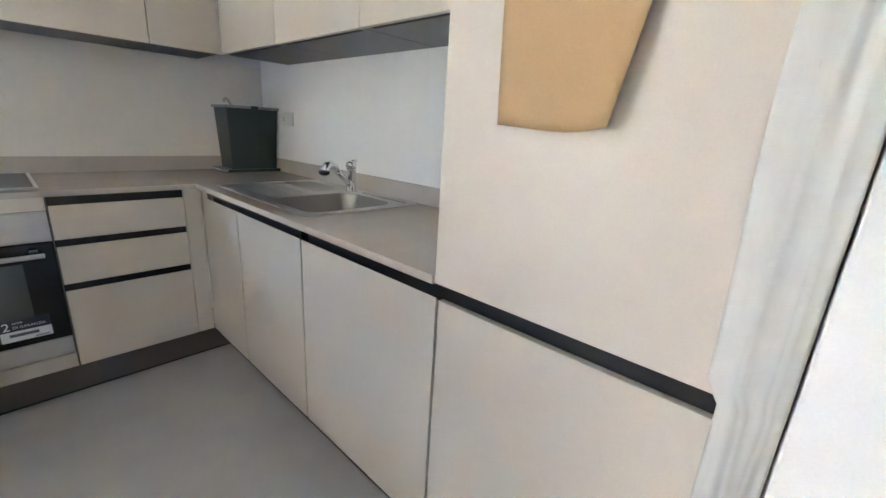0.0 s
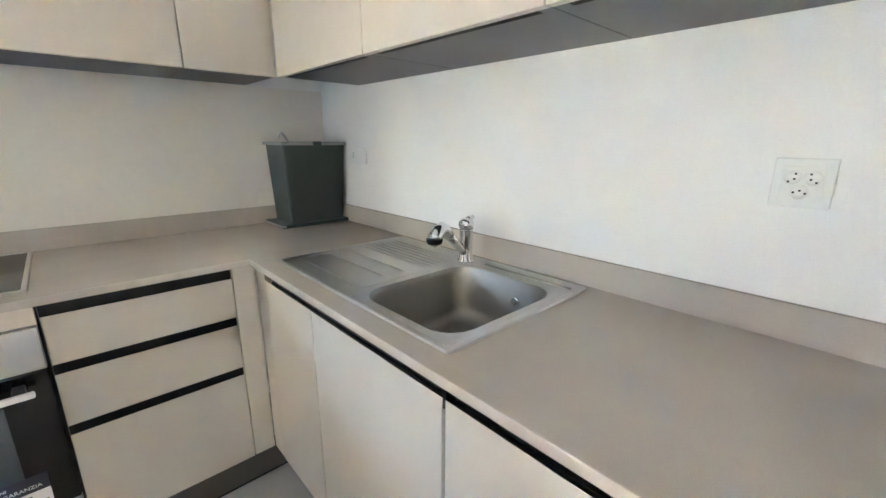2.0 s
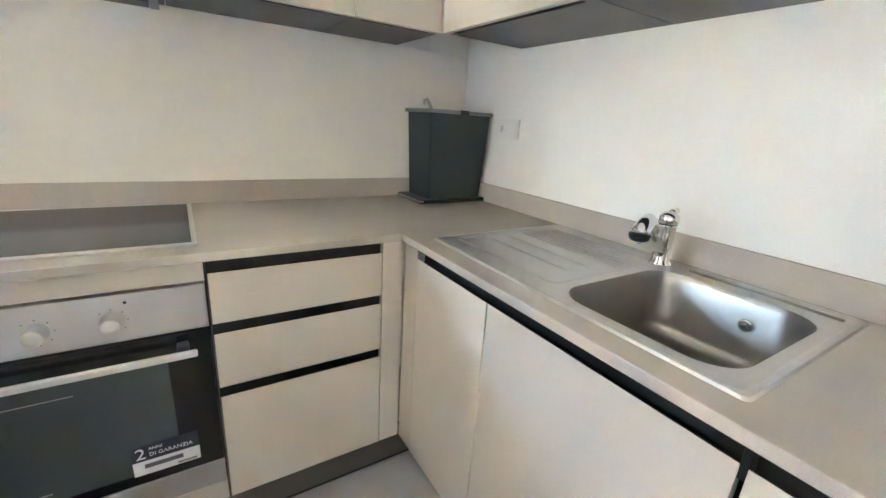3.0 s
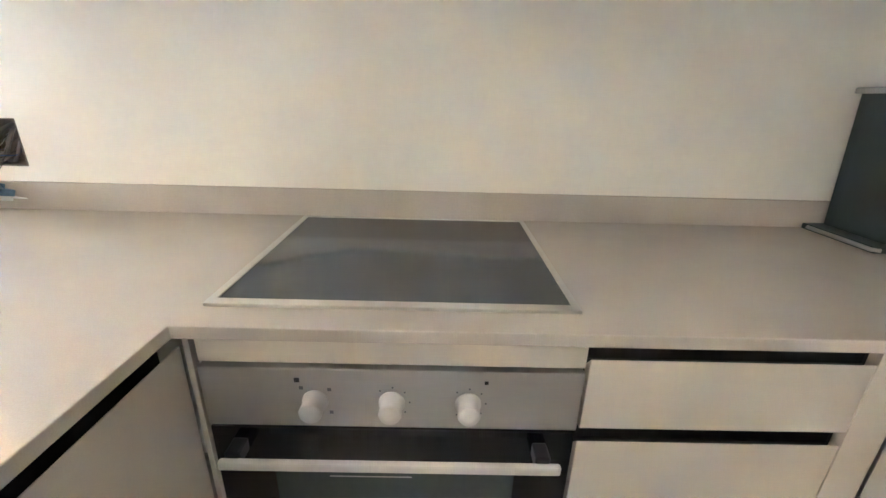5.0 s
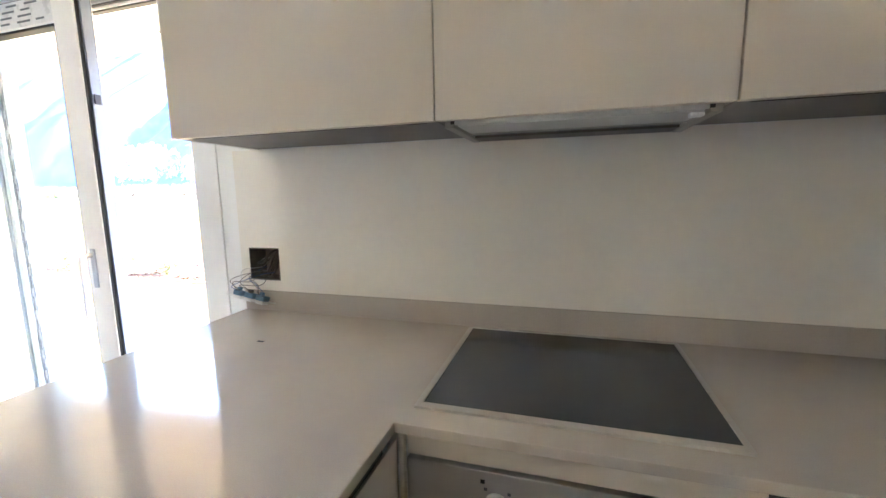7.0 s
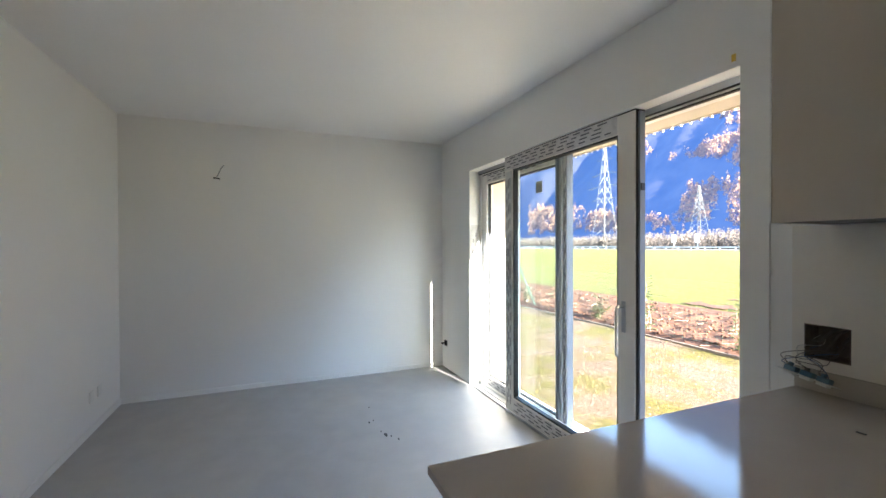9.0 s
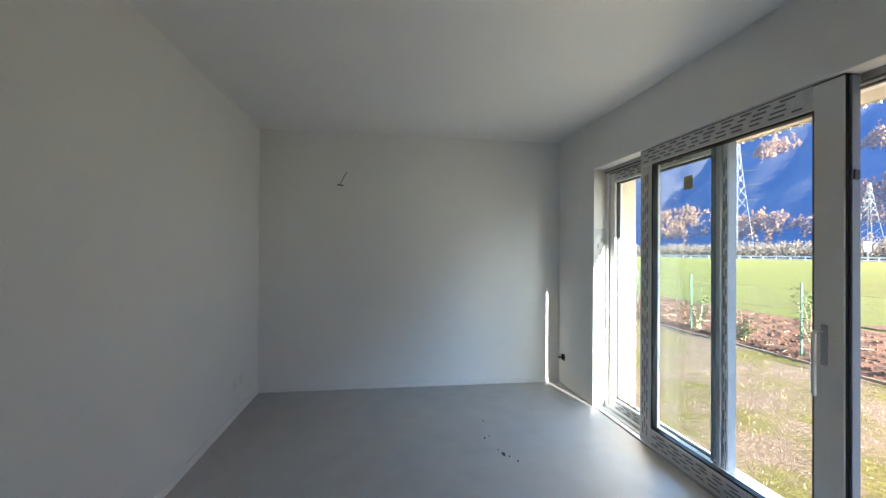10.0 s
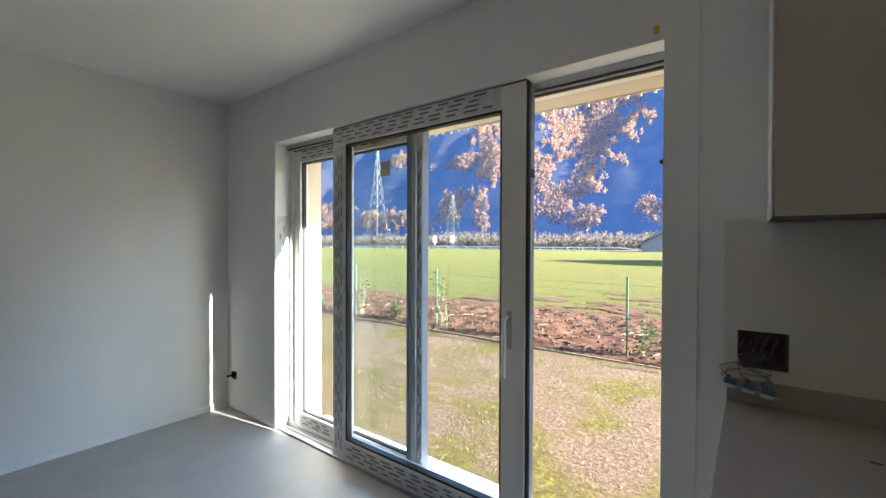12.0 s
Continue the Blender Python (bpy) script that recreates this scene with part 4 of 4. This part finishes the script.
def ground_mat(name, soil_stops, moss_stops, soil_scale, moss_scale, patch, edge, bump):
    """Two kinds of ground, each of several tones, that meet in ragged patches."""
    m = bpy.data.materials.new(name)
    m.use_nodes = True
    N, L = m.node_tree.nodes, m.node_tree.links
    b = N["Principled BSDF"]
    tc = N.new("ShaderNodeTexCoord")
    def noise_tex(scale, detail, rough=0.6):
        n = N.new("ShaderNodeTexNoise")
        n.inputs["Scale"].default_value, n.inputs["Detail"].default_value, n.inputs["Roughness"].default_value = scale, detail, rough
        L.new(tc.outputs["Object"], n.inputs["Vector"])
        return n
    def ramp(src, stops):
        r = N.new("ShaderNodeValToRGB")
        while len(r.color_ramp.elements) < len(stops):
            r.color_ramp.elements.new(0.5)
        for e, (p, c) in zip(r.color_ramp.elements, stops):
            e.position, e.color = p, (*c, 1)
        L.new(src, r.inputs["Fac"])
        return r
    soil = ramp(noise_tex(soil_scale, 8, 0.8).outputs["Fac"], soil_stops)
    moss = ramp(noise_tex(moss_scale, 8, 0.8).outputs["Fac"], moss_stops)
    mask = ramp(noise_tex(patch, 9, 0.72).outputs["Fac"], [(edge[0], (0, 0, 0)), (edge[1], (1, 1, 1))])
    mix = N.new("ShaderNodeMix")
    mix.data_type = "RGBA"
    L.new(mask.outputs["Color"], mix.inputs[0])
    L.new(soil.outputs["Color"], mix.inputs[6])
    L.new(moss.outputs["Color"], mix.inputs[7])
    L.new(mix.outputs[2], b.inputs["Base Color"])
    b.inputs["Roughness"].default_value = 0.95
    b.inputs["Specular IOR Level"].default_value = 0.1
    bp = N.new("ShaderNodeBump")
    bp.inputs["Strength"].default_value, bp.inputs["Distance"].default_value = 0.9, bump
    L.new(noise_tex(60, 5, 0.7).outputs["Fac"], bp.inputs["Height"])
    L.new(bp.outputs["Normal"], b.inputs["Normal"])
    return m


M_GROUND = ground_mat("mossy_gravel_soil", [(0.3, (0.0112, 0.00672, 0.00448)), (0.48, (0.042, 0.0269, 0.0174)), (0.64, (0.0952, 0.07, 0.0504)), (0.72, (0.19, 0.151, 0.118))],
                      [(0.3, (0.0101, 0.0084, 0.00224)), (0.5, (0.0336, 0.028, 0.0056)), (0.68, (0.084, 0.07, 0.0168))], 30, 22, 1.2, (0.46, 0.59), 0.016)
M_PLOUGH = mat("ploughed_earth", (0.0436, 0.0206, 0.0118), 0.95, var=0.35, scale=5, fine=40, bump=0.05, spec=0.1, tint=(0.0177, 0.00883, 0.00589), detail=8)
M_FIELD = mat("short_meadow_grass", (0.04092, 0.04216, 0.00682), 0.9, var=0.3, scale=0.25, fine=14, bump=0.05, spec=0.1, tint=(0.0279, 0.03224, 0.0062), detail=8)
M_MEADOW = ground_mat("tufted_meadow", [(0.3, (0.0223, 0.0251, 0.00391)), (0.5, (0.0491, 0.0491, 0.00781)), (0.7, (0.0809, 0.0753, 0.0156))],
                      [(0.35, (0.0251, 0.0251, 0.00558)), (0.52, (0.0474, 0.0418, 0.01)), (0.7, (0.0725, 0.0558, 0.0223))], 9, 7, 0.35, (0.48, 0.66), 0.12)
M_ROAD = mat("asphalt", (0.06, 0.06, 0.062), 0.9, var=0.15, scale=2, fine=120)
M_KERB = mat("weathered_edging_board", (0.075, 0.056, 0.038), 0.9, var=0.25, scale=6, fine=90, bump=0.03)


def relief(x0, x1, y0, y1, nx, ny, height, skirt=0.25):
    """A sheet of ground with a height of its own at each knot, and a skirt down into the soil."""
    bm = bmesh.new()
    vs = [[bm.verts.new((x0 + (x1 - x0) * i / nx, y0 + (y1 - y0) * j / ny, height(x0 + (x1 - x0) * i / nx, y0 + (y1 - y0) * j / ny))) for i in range(nx + 1)] for j in range(ny + 1)]
    for j in range(ny):
        for i in range(nx):
            bm.faces.new((vs[j][i], vs[j][i + 1], vs[j + 1][i + 1], vs[j + 1][i]))
    return bm


def yard(x, y):
    return GZ + 0.018 * noise.fractal(Vector((x * 0.9, y * 0.9, 0)), 1, 2, 4) + 0.006 * noise.noise(Vector((x * 7, y * 7, 3)))


def soil(x, y):
    e = min(1, (y - 3.82) / 0.3) * min(1, max(0, (7.6 - y) / 0.8))
    return GZ + 0.01 + e * (0.03 + 0.055 * noise.fractal(Vector((x * 3.2, y * 4.5, 7)), 0.8, 2.2, 5) + 0.02 * abs(noise.noise(Vector((x * 11, y * 13, 2)))))


tagged(part("ground", relief(-3000, 3000, -60, 3000, 4, 4, lambda x, y: GZ - 0.16), M_FIELD), "flat green meadow reaching to the far mountains", "ground", kind="structure")
tagged(part("yard_ground", relief(-22, 9, 0.40, 3.80, 220, 60, yard), M_GROUND, smooth=True), "bare mossy gravel yard along the house", "ground", kind="structure")
tagged(part("ploughed_strip", relief(-22, 9, 3.80, 7.4, 420, 90, soil), M_PLOUGH, smooth=True), "strip of ploughed reddish brown earth", "soil", kind="structure")
tagged(part("meadow", relief(-260, 160, 6.7, 104, 120, 60, lambda x, y: GZ + 0.0 + 0.02 * noise.noise(Vector((x * 0.3, y * 0.3, 1))) - 0.03 * max(0, 1 - (y - 6.7) / 1.0)), M_MEADOW, smooth=True), "bright green mown meadow behind the fence", "meadow", kind="structure")
for x in (-20, -17, -14, -11, -8, -5, -2, 1, 4):
    tagged(part("edging_board", box((x + 0.005, 3.765, GZ - 0.06), (x + 2.995, 3.795, GZ + 0.03 + 0.008 * math.sin(x * 3)), 0.004), M_KERB), "weathered edging board between yard and soil", "edging", "edging boards")
# bare patches where the turf is worn away behind the fence
def worn(x, y):
    return noise.fractal(Vector((x * 0.9, y * 1.3, 12)), 0.8, 2.1, 5) - 0.25 * abs(y - 8.6) / 2 + 0.1 * min(1.5, max(-1.5, x + 6.5)) > 0.12


bare = relief(-9, 1, 7.1, 12.5, 170, 110, lambda x, y: GZ + 0.012 + 0.02 * noise.noise(Vector((x * 0.3, y * 0.3, 1))) - 0.03 * max(0, 1 - (y - 6.7)) + 0.008 * noise.noise(Vector((x * 5, y * 6, 7))))
bmesh.ops.delete(bare, geom=[f for f in bare.faces if not worn(*f.calc_center_median().xy)], context="FACES")
tagged(part("bare_soil", bare, M_PLOUGH, smooth=True), "bare brown patches worn into the meadow", "soil", kind="structure")
# clods of earth
rnd = random.Random(3)
cl = bmesh.new()
for i in range(3200):
    x, y = rnd.uniform(-14, 0.5), rnd.uniform(3.85, 6.9)
    s = rnd.uniform(0.01, 0.034)
    v = bmesh.ops.create_icosphere(cl, subdivisions=1, radius=s)["verts"]
    z = soil(x, y) + s * 0.2
    k = (rnd.uniform(0.7, 1.4), rnd.uniform(0.7, 1.4), rnd.uniform(0.5, 0.9))
    for p in v:
        p.co = Vector((x + p.co.x * k[0] * rnd.uniform(0.8, 1.2), y + p.co.y * k[1], z + p.co.z * k[2] * rnd.uniform(0.7, 1.2)))
tagged(part("earth_clods", cl, M_PLOUGH), "loose clods of ploughed earth", "soil", kind="stuff")
st = bmesh.new()
for i in range(160):
    x, y = rnd.uniform(-13, 0), rnd.uniform(3.85, 6.6)
    a, n = rnd.uniform(0, 3.14), rnd.uniform(0.06, 0.25)
    z = soil(x, y) + 0.02
    tube([(x, y, z), (x + n * math.cos(a), y + n * math.sin(a), z + rnd.uniform(0, 0.03))], 0.004, 5, st)
tagged(part("straw", st, mat("dry_straw", (0.15, 0.11, 0.07), 0.8)), "dry straw and twigs on the soil", "straw", kind="stuff")
# thin grass blades and pebbles of the yard
gr = bmesh.new()
for i in range(5200):
    x, y = rnd.uniform(-9.5, -1.0), 0.5 + 3.2 * rnd.random() ** 1.1
    if noise.noise(Vector((x * 1.4, y * 1.4, 5))) < -0.02:
        continue
    z = yard(x, y) - 0.004
    h, a = rnd.uniform(0.012, 0.04), rnd.uniform(0, 6.28)
    w = 0.003
    lx, ly = rnd.uniform(-0.02, 0.02), rnd.uniform(-0.02, 0.02)
    p = [gr.verts.new((x - w * math.cos(a), y - w * math.sin(a), z)), gr.verts.new((x + w * math.cos(a), y + w * math.sin(a), z)), gr.verts.new((x + lx, y + ly, z + h))]
    gr.faces.new(p)
tagged(part("sparse_grass", gr, mat("yellow_moss_grass", (0.075, 0.062, 0.014), 0.8, var=0.3, scale=3)), "sparse yellowish grass and moss tufts", "grass", kind="stuff")
pe = bmesh.new()
for i in range(420):
    x, y = rnd.uniform(-8.5, -1.5), 0.5 + 3.2 * rnd.random() ** 1.2
    s = rnd.uniform(0.004, 0.012)
    v = bmesh.ops.create_icosphere(pe, subdivisions=1, radius=s)["verts"]
    z = yard(x, y)
    for p in v:
        p.co = Vector((x + p.co.x * 1.3, y + p.co.y, z + p.co.z * 0.6))
tagged(part("gravel", pe, mat("pale_gravel", (0.065, 0.05, 0.036), 0.85, var=0.3, scale=8)), "small pale stones in the yard", "gravel", kind="stuff")

# fence
FYY = 4.0
fe = thing("wire_fence", (-6, FYY, GZ), "green wire mesh fence on thin steel posts", "fence")
POSTS = (-16.4, -13.6, -10.75, -9.05, -6.93, -3.79, -0.9, 2.0)
for x in POSTS:
    bm = box((x - 0.013, FYY - 0.013, GZ - 0.2), (x + 0.013, FYY + 0.013, GZ + 1.08), 0.004)
    part("post", bm, M_GREEN, fe)
part("brace", tube([(-10.72, FYY + 0.03, GZ + 0.95), (-10.0, FYY + 0.03, GZ)], 0.016, 8), M_GREEN, fe)
part("brace", tube([(-10.78, FYY + 0.03, GZ + 0.95), (-11.5, FYY + 0.03, GZ)], 0.016, 8), M_GREEN, fe)
wm = bmesh.new()
for k in range(10):
    z = GZ + 0.07 + k * 0.1
    tube([(-18, FYY - 0.02, z), (4, FYY - 0.02, z)], 0.0013 if k % 3 else 0.002, 4, wm)
for i in range(290):
    x = -18 + i * 0.0759
    tube([(x, FYY - 0.02, GZ + 0.05), (x, FYY - 0.02, GZ + 0.98)], 0.0006, 3, wm, False)
part("wire_mesh", wm, M_GREEN, fe, "green wire mesh")


def shrub(x, y, h, seed, spread=0.3):
    t = thing("young_shrub", (x, y, GZ), "young sparse shrub planted beside the fence", "shrub", "shrubs along the fence")
    r = random.Random(seed)
    stems, leaves = bmesh.new(), bmesh.new()
    tips = []
    for s in range(5):
        p = Vector((x + r.uniform(-0.04, 0.04), y + r.uniform(-0.04, 0.04), GZ))
        pts = [p.copy()]
        d = Vector((r.uniform(-1, 1) * spread, r.uniform(-1, 1) * spread * 0.6, 1)).normalized()
        n = 9
        hh = h * r.uniform(0.55, 1.0)
        for k in range(n):
            d = (d + Vector((r.uniform(-0.25, 0.25), r.uniform(-0.25, 0.25), 0.05))).normalized()
            p = p + d * hh / n
            pts.append(p.copy())
            tips.append((p.copy(), d.copy(), k / n))
        tube(pts, [0.006 * (1 - 0.8 * k / n) for k in range(n + 1)], 5, stems)
    for p, d, f in tips:
        for q in range(5 if f > 0.15 else 3):
            a = r.uniform(0, 6.28)
            way = (Vector((math.cos(a), math.sin(a), r.uniform(-0.2, 0.7)))).normalized()
            n = r.uniform(0.05, 0.10)
            sidev = way.cross(Vector((0, 0, 1))).normalized() * n * 0.26
            o = p + way * r.uniform(0.0, 0.06)
            m = o + way * n * 0.5 + Vector((0, 0, 0.006))
            e = o + way * n - Vector((0, 0, 0.01))
            vs = [leaves.verts.new(c) for c in (o, m + sidev, e, m - sidev)]
            leaves.faces.new(vs)
    part("stems", stems, M_TWIG, t)
    part("foliage", leaves, M_LEAF, t)


for i, (x, y, h) in enumerate(((-6.85, 4.12, 1.05), (-9.0, 4.12, 0.75), (-3.62, 4.12, 0.62), (-5.3, 4.12, 0.8), (-10.5, 4.14, 0.6), (-8.0, 4.13, 0.5), (-2.2, 4.13, 0.7))):
    shrub(x, y, h, 40 + i)

# road with guard rail, posts, hut, hedge
tagged(part("road", slab([(-500, 107, 300, 115)], [], GZ - 0.1, GZ + 0.12, "xyz"), M_ROAD), "asphalt road behind the meadow", "road", kind="structure")
M_ZINC = mat("zinc_rail", (0.16, 0.165, 0.17), 0.5, metal=0.3)
rail = thing("guard_rail", (-60, 106, GZ), "galvanised guard rail along the road", "rail")
part("beam", box((-300, 105.9, 0.55), (-29, 106.0, 0.85), 0.05), M_ZINC, rail)
part("end_beam", tube([(-29, 105.95, 0.70), (-23, 105.95, 0.05)], 0.15, 6), M_ZINC, rail)
for i in range(67):
    x = -298 + i * 4
    part("post", box((x - 0.08, 106.0, GZ), (x + 0.08, 106.14, 0.8)), M_ZINC, rail)
hut = thing("field_hut", (-18, 98, GZ), "small grey hut with a dark gable roof", "hut")
def gable(x0, x1, y, z0, z1, zr):
    bm = bmesh.new()
    a = [bm.verts.new(p) for p in ((x0, y, z0), (x1, y, z0), (x1, y, z1), ((x0 + x1) / 2, y, zr), (x0, y, z1))]
    b = [bm.verts.new((v.co.x, y + 6.0, v.co.z)) for v in a]
    bm.faces.new(a)
    bm.faces.new(b[::-1])
    for k in range(5):
        bm.faces.new((a[k], b[k], b[(k + 1) % 5], a[(k + 1) % 5]))
    return bm


part("wall", gable(-22.2, -13.0, 98, GZ, 2.0, 4.3), mat("grey_boards", (0.055, 0.052, 0.066), 0.9, var=0.1, scale=1), hut)
for k, x in enumerate((-22.75, -12.45)):
    bm = bmesh.new()
    lo = [Vector((x, 97.4, 1.78)), Vector((-17.6, 97.4, 4.35)), Vector((-17.6, 104.6, 4.35)), Vector((x, 104.6, 1.78))]
    b0 = [bm.verts.new(p) for p in lo]
    b1 = [bm.verts.new(p + Vector((0, 0, 0.22))) for p in lo]
    bm.faces.new(b0)
    bm.faces.new(b1[::-1])
    for q in range(4):
        bm.faces.new((b0[q], b0[(q + 1) % 4], b1[(q + 1) % 4], b1[q]))
    part("roof", bm, mat("dark_hut_roof", (0.05, 0.047, 0.05), 0.8), hut)
barn = thing("barn", (12, 45, GZ), "plain barn beside the meadow", "barn")
part("wall", box((2, 33, GZ), (14, 45, 4.2)), mat("barn_boards", (0.3, 0.24, 0.18), 0.9, var=0.15, scale=1), barn)
bm = bmesh.new()
g = [bm.verts.new(v) for v in ((1.5, 32.5, 4.2), (14.5, 32.5, 4.2), (14.5, 45.5, 4.2), (1.5, 45.5, 4.2), (1.5, 39, 7), (14.5, 39, 7))]
for f in ((0, 1, 5, 4), (2, 3, 4, 5), (0, 4, 3), (1, 2, 5), (0, 3, 2, 1)):
    bm.faces.new([g[i] for i in f])
part("roof", bm, mat("barn_roof", (0.28, 0.16, 0.11), 0.85), barn)


def tuft(bm, x, y, z, w, h, r, n=9):
    """A bushy clump: many small leaning triangles about a centre line."""
    for k in range(n):
        a, u = r.uniform(0, 6.28), r.random()
        rad = w * (1 - 0.75 * u) * r.uniform(0.3, 1)
        px, py, pz = x + rad * math.cos(a), y + rad * math.sin(a), z + h * u
        s = w * r.uniform(0.35, 0.7) * (1 - 0.4 * u)
        b = r.uniform(0, 6.28)
        vs = [bm.verts.new((px + s * math.cos(b), py + s * math.sin(b), pz - s * r.uniform(0.2, 0.8))),
              bm.verts.new((px - s * math.cos(b), py - s * math.sin(b), pz - s * r.uniform(0.2, 0.8))),
              bm.verts.new((px + s * r.uniform(-0.4, 0.4), py + s * r.uniform(-0.4, 0.4), pz + s * r.uniform(0.5, 1.1)))]
        bm.faces.new(vs)


rnd = random.Random(8)
M_BRUSH = leafy(mat("bare_winter_brush", (0.062, 0.049, 0.038), 0.9, var=0.2, scale=0.25, fine=2, tint=(0.05, 0.041, 0.035)))
M_EVER = leafy(mat("evergreen_brush", (0.0279, 0.0372, 0.01116), 0.9, var=0.3, scale=0.3, fine=2))
br, ev = bmesh.new(), bmesh.new()
for i in range(6500):
    x = rnd.uniform(-330, 40)
    y = rnd.uniform(118, 142)
    green = noise.noise(Vector((x * 0.03, 0, 9))) > 0.28
    tuft(ev if green else br, x, y, GZ, rnd.uniform(0.4, 0.9), rnd.uniform(3.5, 7.5) * (0.8 + 0.5 * noise.noise(Vector((x * 0.05, 4, 0)))), rnd, 22)
tagged(part("brush_belt", br, M_BRUSH), "belt of bare brown brushwood along the road", "brush", kind="stuff")
tagged(part("green_brush", ev, M_EVER), "evergreen bushes in the brush belt", "brush", kind="stuff")


# mountain
def slope(x, y):
    t = min(1, max(0, (y - 330) / 420))
    spur = 38 * noise.fractal(Vector((x * 0.006, y * 0.0032, 3)), 0.9, 2.1, 5) + 20 * abs(noise.noise(Vector((x * 0.011 + 0.3 * math.sin(y * 0.008), y * 0.004, 8))))
    return -2 + 375 * t ** 0.82 + min(1, t * 6) * spur


# no air haze is modelled: a faint blue emission on the slope imitates it
HAZE_GLOW = (0.028, 0.088, 0.30)
M_MOUNT = glow(mat("wooded_slope_haze_glow", (0.013, 0.012, 0.011), 0.95, var=0.4, scale=0.012, fine=0.05, spec=0.05, tint=(0.007, 0.008, 0.010), detail=8), HAZE_GLOW, 0.043)
tagged(part("backdrop", relief(-1500, 900, 330, 1100, 260, 90, slope), M_MOUNT, smooth=True), "steep wooded mountainside with a faint blue glow for morning haze", "mountain", kind="structure")
# the larches emit the same faint blue in place of haze
M_LARCH = leafy(glow(mat("autumn_larch_haze_glow", (0.145, 0.082, 0.043), 0.9, var=0.35, scale=0.03, fine=0.3, spec=0.05, tint=(0.10, 0.079, 0.064)), HAZE_GLOW, 0.026))
# spurs drawn as sunlit by pale trees set only there: bearing and steepness of their middles as seen from the house, and
# half widths
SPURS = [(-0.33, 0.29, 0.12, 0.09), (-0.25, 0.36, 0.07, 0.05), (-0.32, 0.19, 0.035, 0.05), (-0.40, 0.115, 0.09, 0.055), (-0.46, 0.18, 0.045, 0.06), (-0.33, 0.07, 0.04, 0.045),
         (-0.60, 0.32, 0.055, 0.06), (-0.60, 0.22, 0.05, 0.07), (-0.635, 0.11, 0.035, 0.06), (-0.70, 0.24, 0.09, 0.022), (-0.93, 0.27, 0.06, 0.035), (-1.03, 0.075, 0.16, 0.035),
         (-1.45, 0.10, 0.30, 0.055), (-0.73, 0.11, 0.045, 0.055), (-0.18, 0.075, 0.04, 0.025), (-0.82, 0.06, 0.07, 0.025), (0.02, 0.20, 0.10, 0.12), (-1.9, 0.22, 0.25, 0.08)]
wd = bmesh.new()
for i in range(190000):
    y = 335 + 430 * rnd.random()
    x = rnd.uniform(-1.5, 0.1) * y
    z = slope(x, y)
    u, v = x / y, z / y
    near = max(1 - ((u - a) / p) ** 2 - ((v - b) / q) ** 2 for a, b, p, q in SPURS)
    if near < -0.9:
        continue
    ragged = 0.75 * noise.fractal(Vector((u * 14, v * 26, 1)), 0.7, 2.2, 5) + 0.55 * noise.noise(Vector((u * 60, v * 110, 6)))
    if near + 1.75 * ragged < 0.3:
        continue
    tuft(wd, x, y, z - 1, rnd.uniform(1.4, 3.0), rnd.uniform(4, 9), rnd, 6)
tagged(part("mountain_wood", wd, M_LARCH), "pale autumn woods drawing the sunlit patches of the mountainside, with a haze glow", "trees", kind="stuff")


M_PYLON = mat("weathered_lattice_steel", (0.0369, 0.0391, 0.0369), 0.6, metal=0.2)


def pylon(x, y, h, name="power_pylon"):
    t = thing(name, (x, y, GZ), "tall lattice power pylon with four cross arms", "pylon", "power pylons")
    M = M_PYLON
    def at(i, f):
        w = 4.2 * (1 - f) ** 1.2 + 0.35
        return Vector((x + w * (1, -1, -1, 1)[i], y + w * (1, 1, -1, -1)[i], GZ + h * f))
    for i in range(4):
        part("leg", tube([at(i, k / 10) for k in range(11)], 0.095, 4), M, t)
    bm = bmesh.new()
    for k in range(10):
        for i in range(4):
            tube([at(i, k / 10), at((i + 1) % 4, (k + 1) / 10)], 0.06, 3, bm)
            tube([at((i + 1) % 4, k / 10), at(i, (k + 1) / 10)], 0.06, 3, bm)
    part("lattice", bm, M, t)
    for f, w in ((0.46, 9), (0.58, 11.5), (0.7, 9), (0.84, 5)):
        z = GZ + h * f
        part("cross_arm", tube([(x - w, y, z), (x - 0.8, y, z + 1.3), (x + 0.8, y, z + 1.3), (x + w, y, z)], 0.16, 4), M, t)
        part("arm_tie", tube([(x - w, y, z), (x + w, y, z)], 0.08, 4), M, t)


pylon(-160.7, 150, 52)
pylon(-162, 220, 35)
for x, y in ((-96, 117), (-88, 117)):
    s = thing("road_sign", (x, y, GZ), "white road sign on a post", "sign")
    part("post", box((x - 0.1, y - 0.1, GZ), (x + 0.1, y + 0.1, 2.5)), M_ZINC, s)
    part("board", box((x - 0.7, y - 0.2, 2.2), (x + 0.7, y - 0.11, 4.6), 0.04), M_PLATE, s)
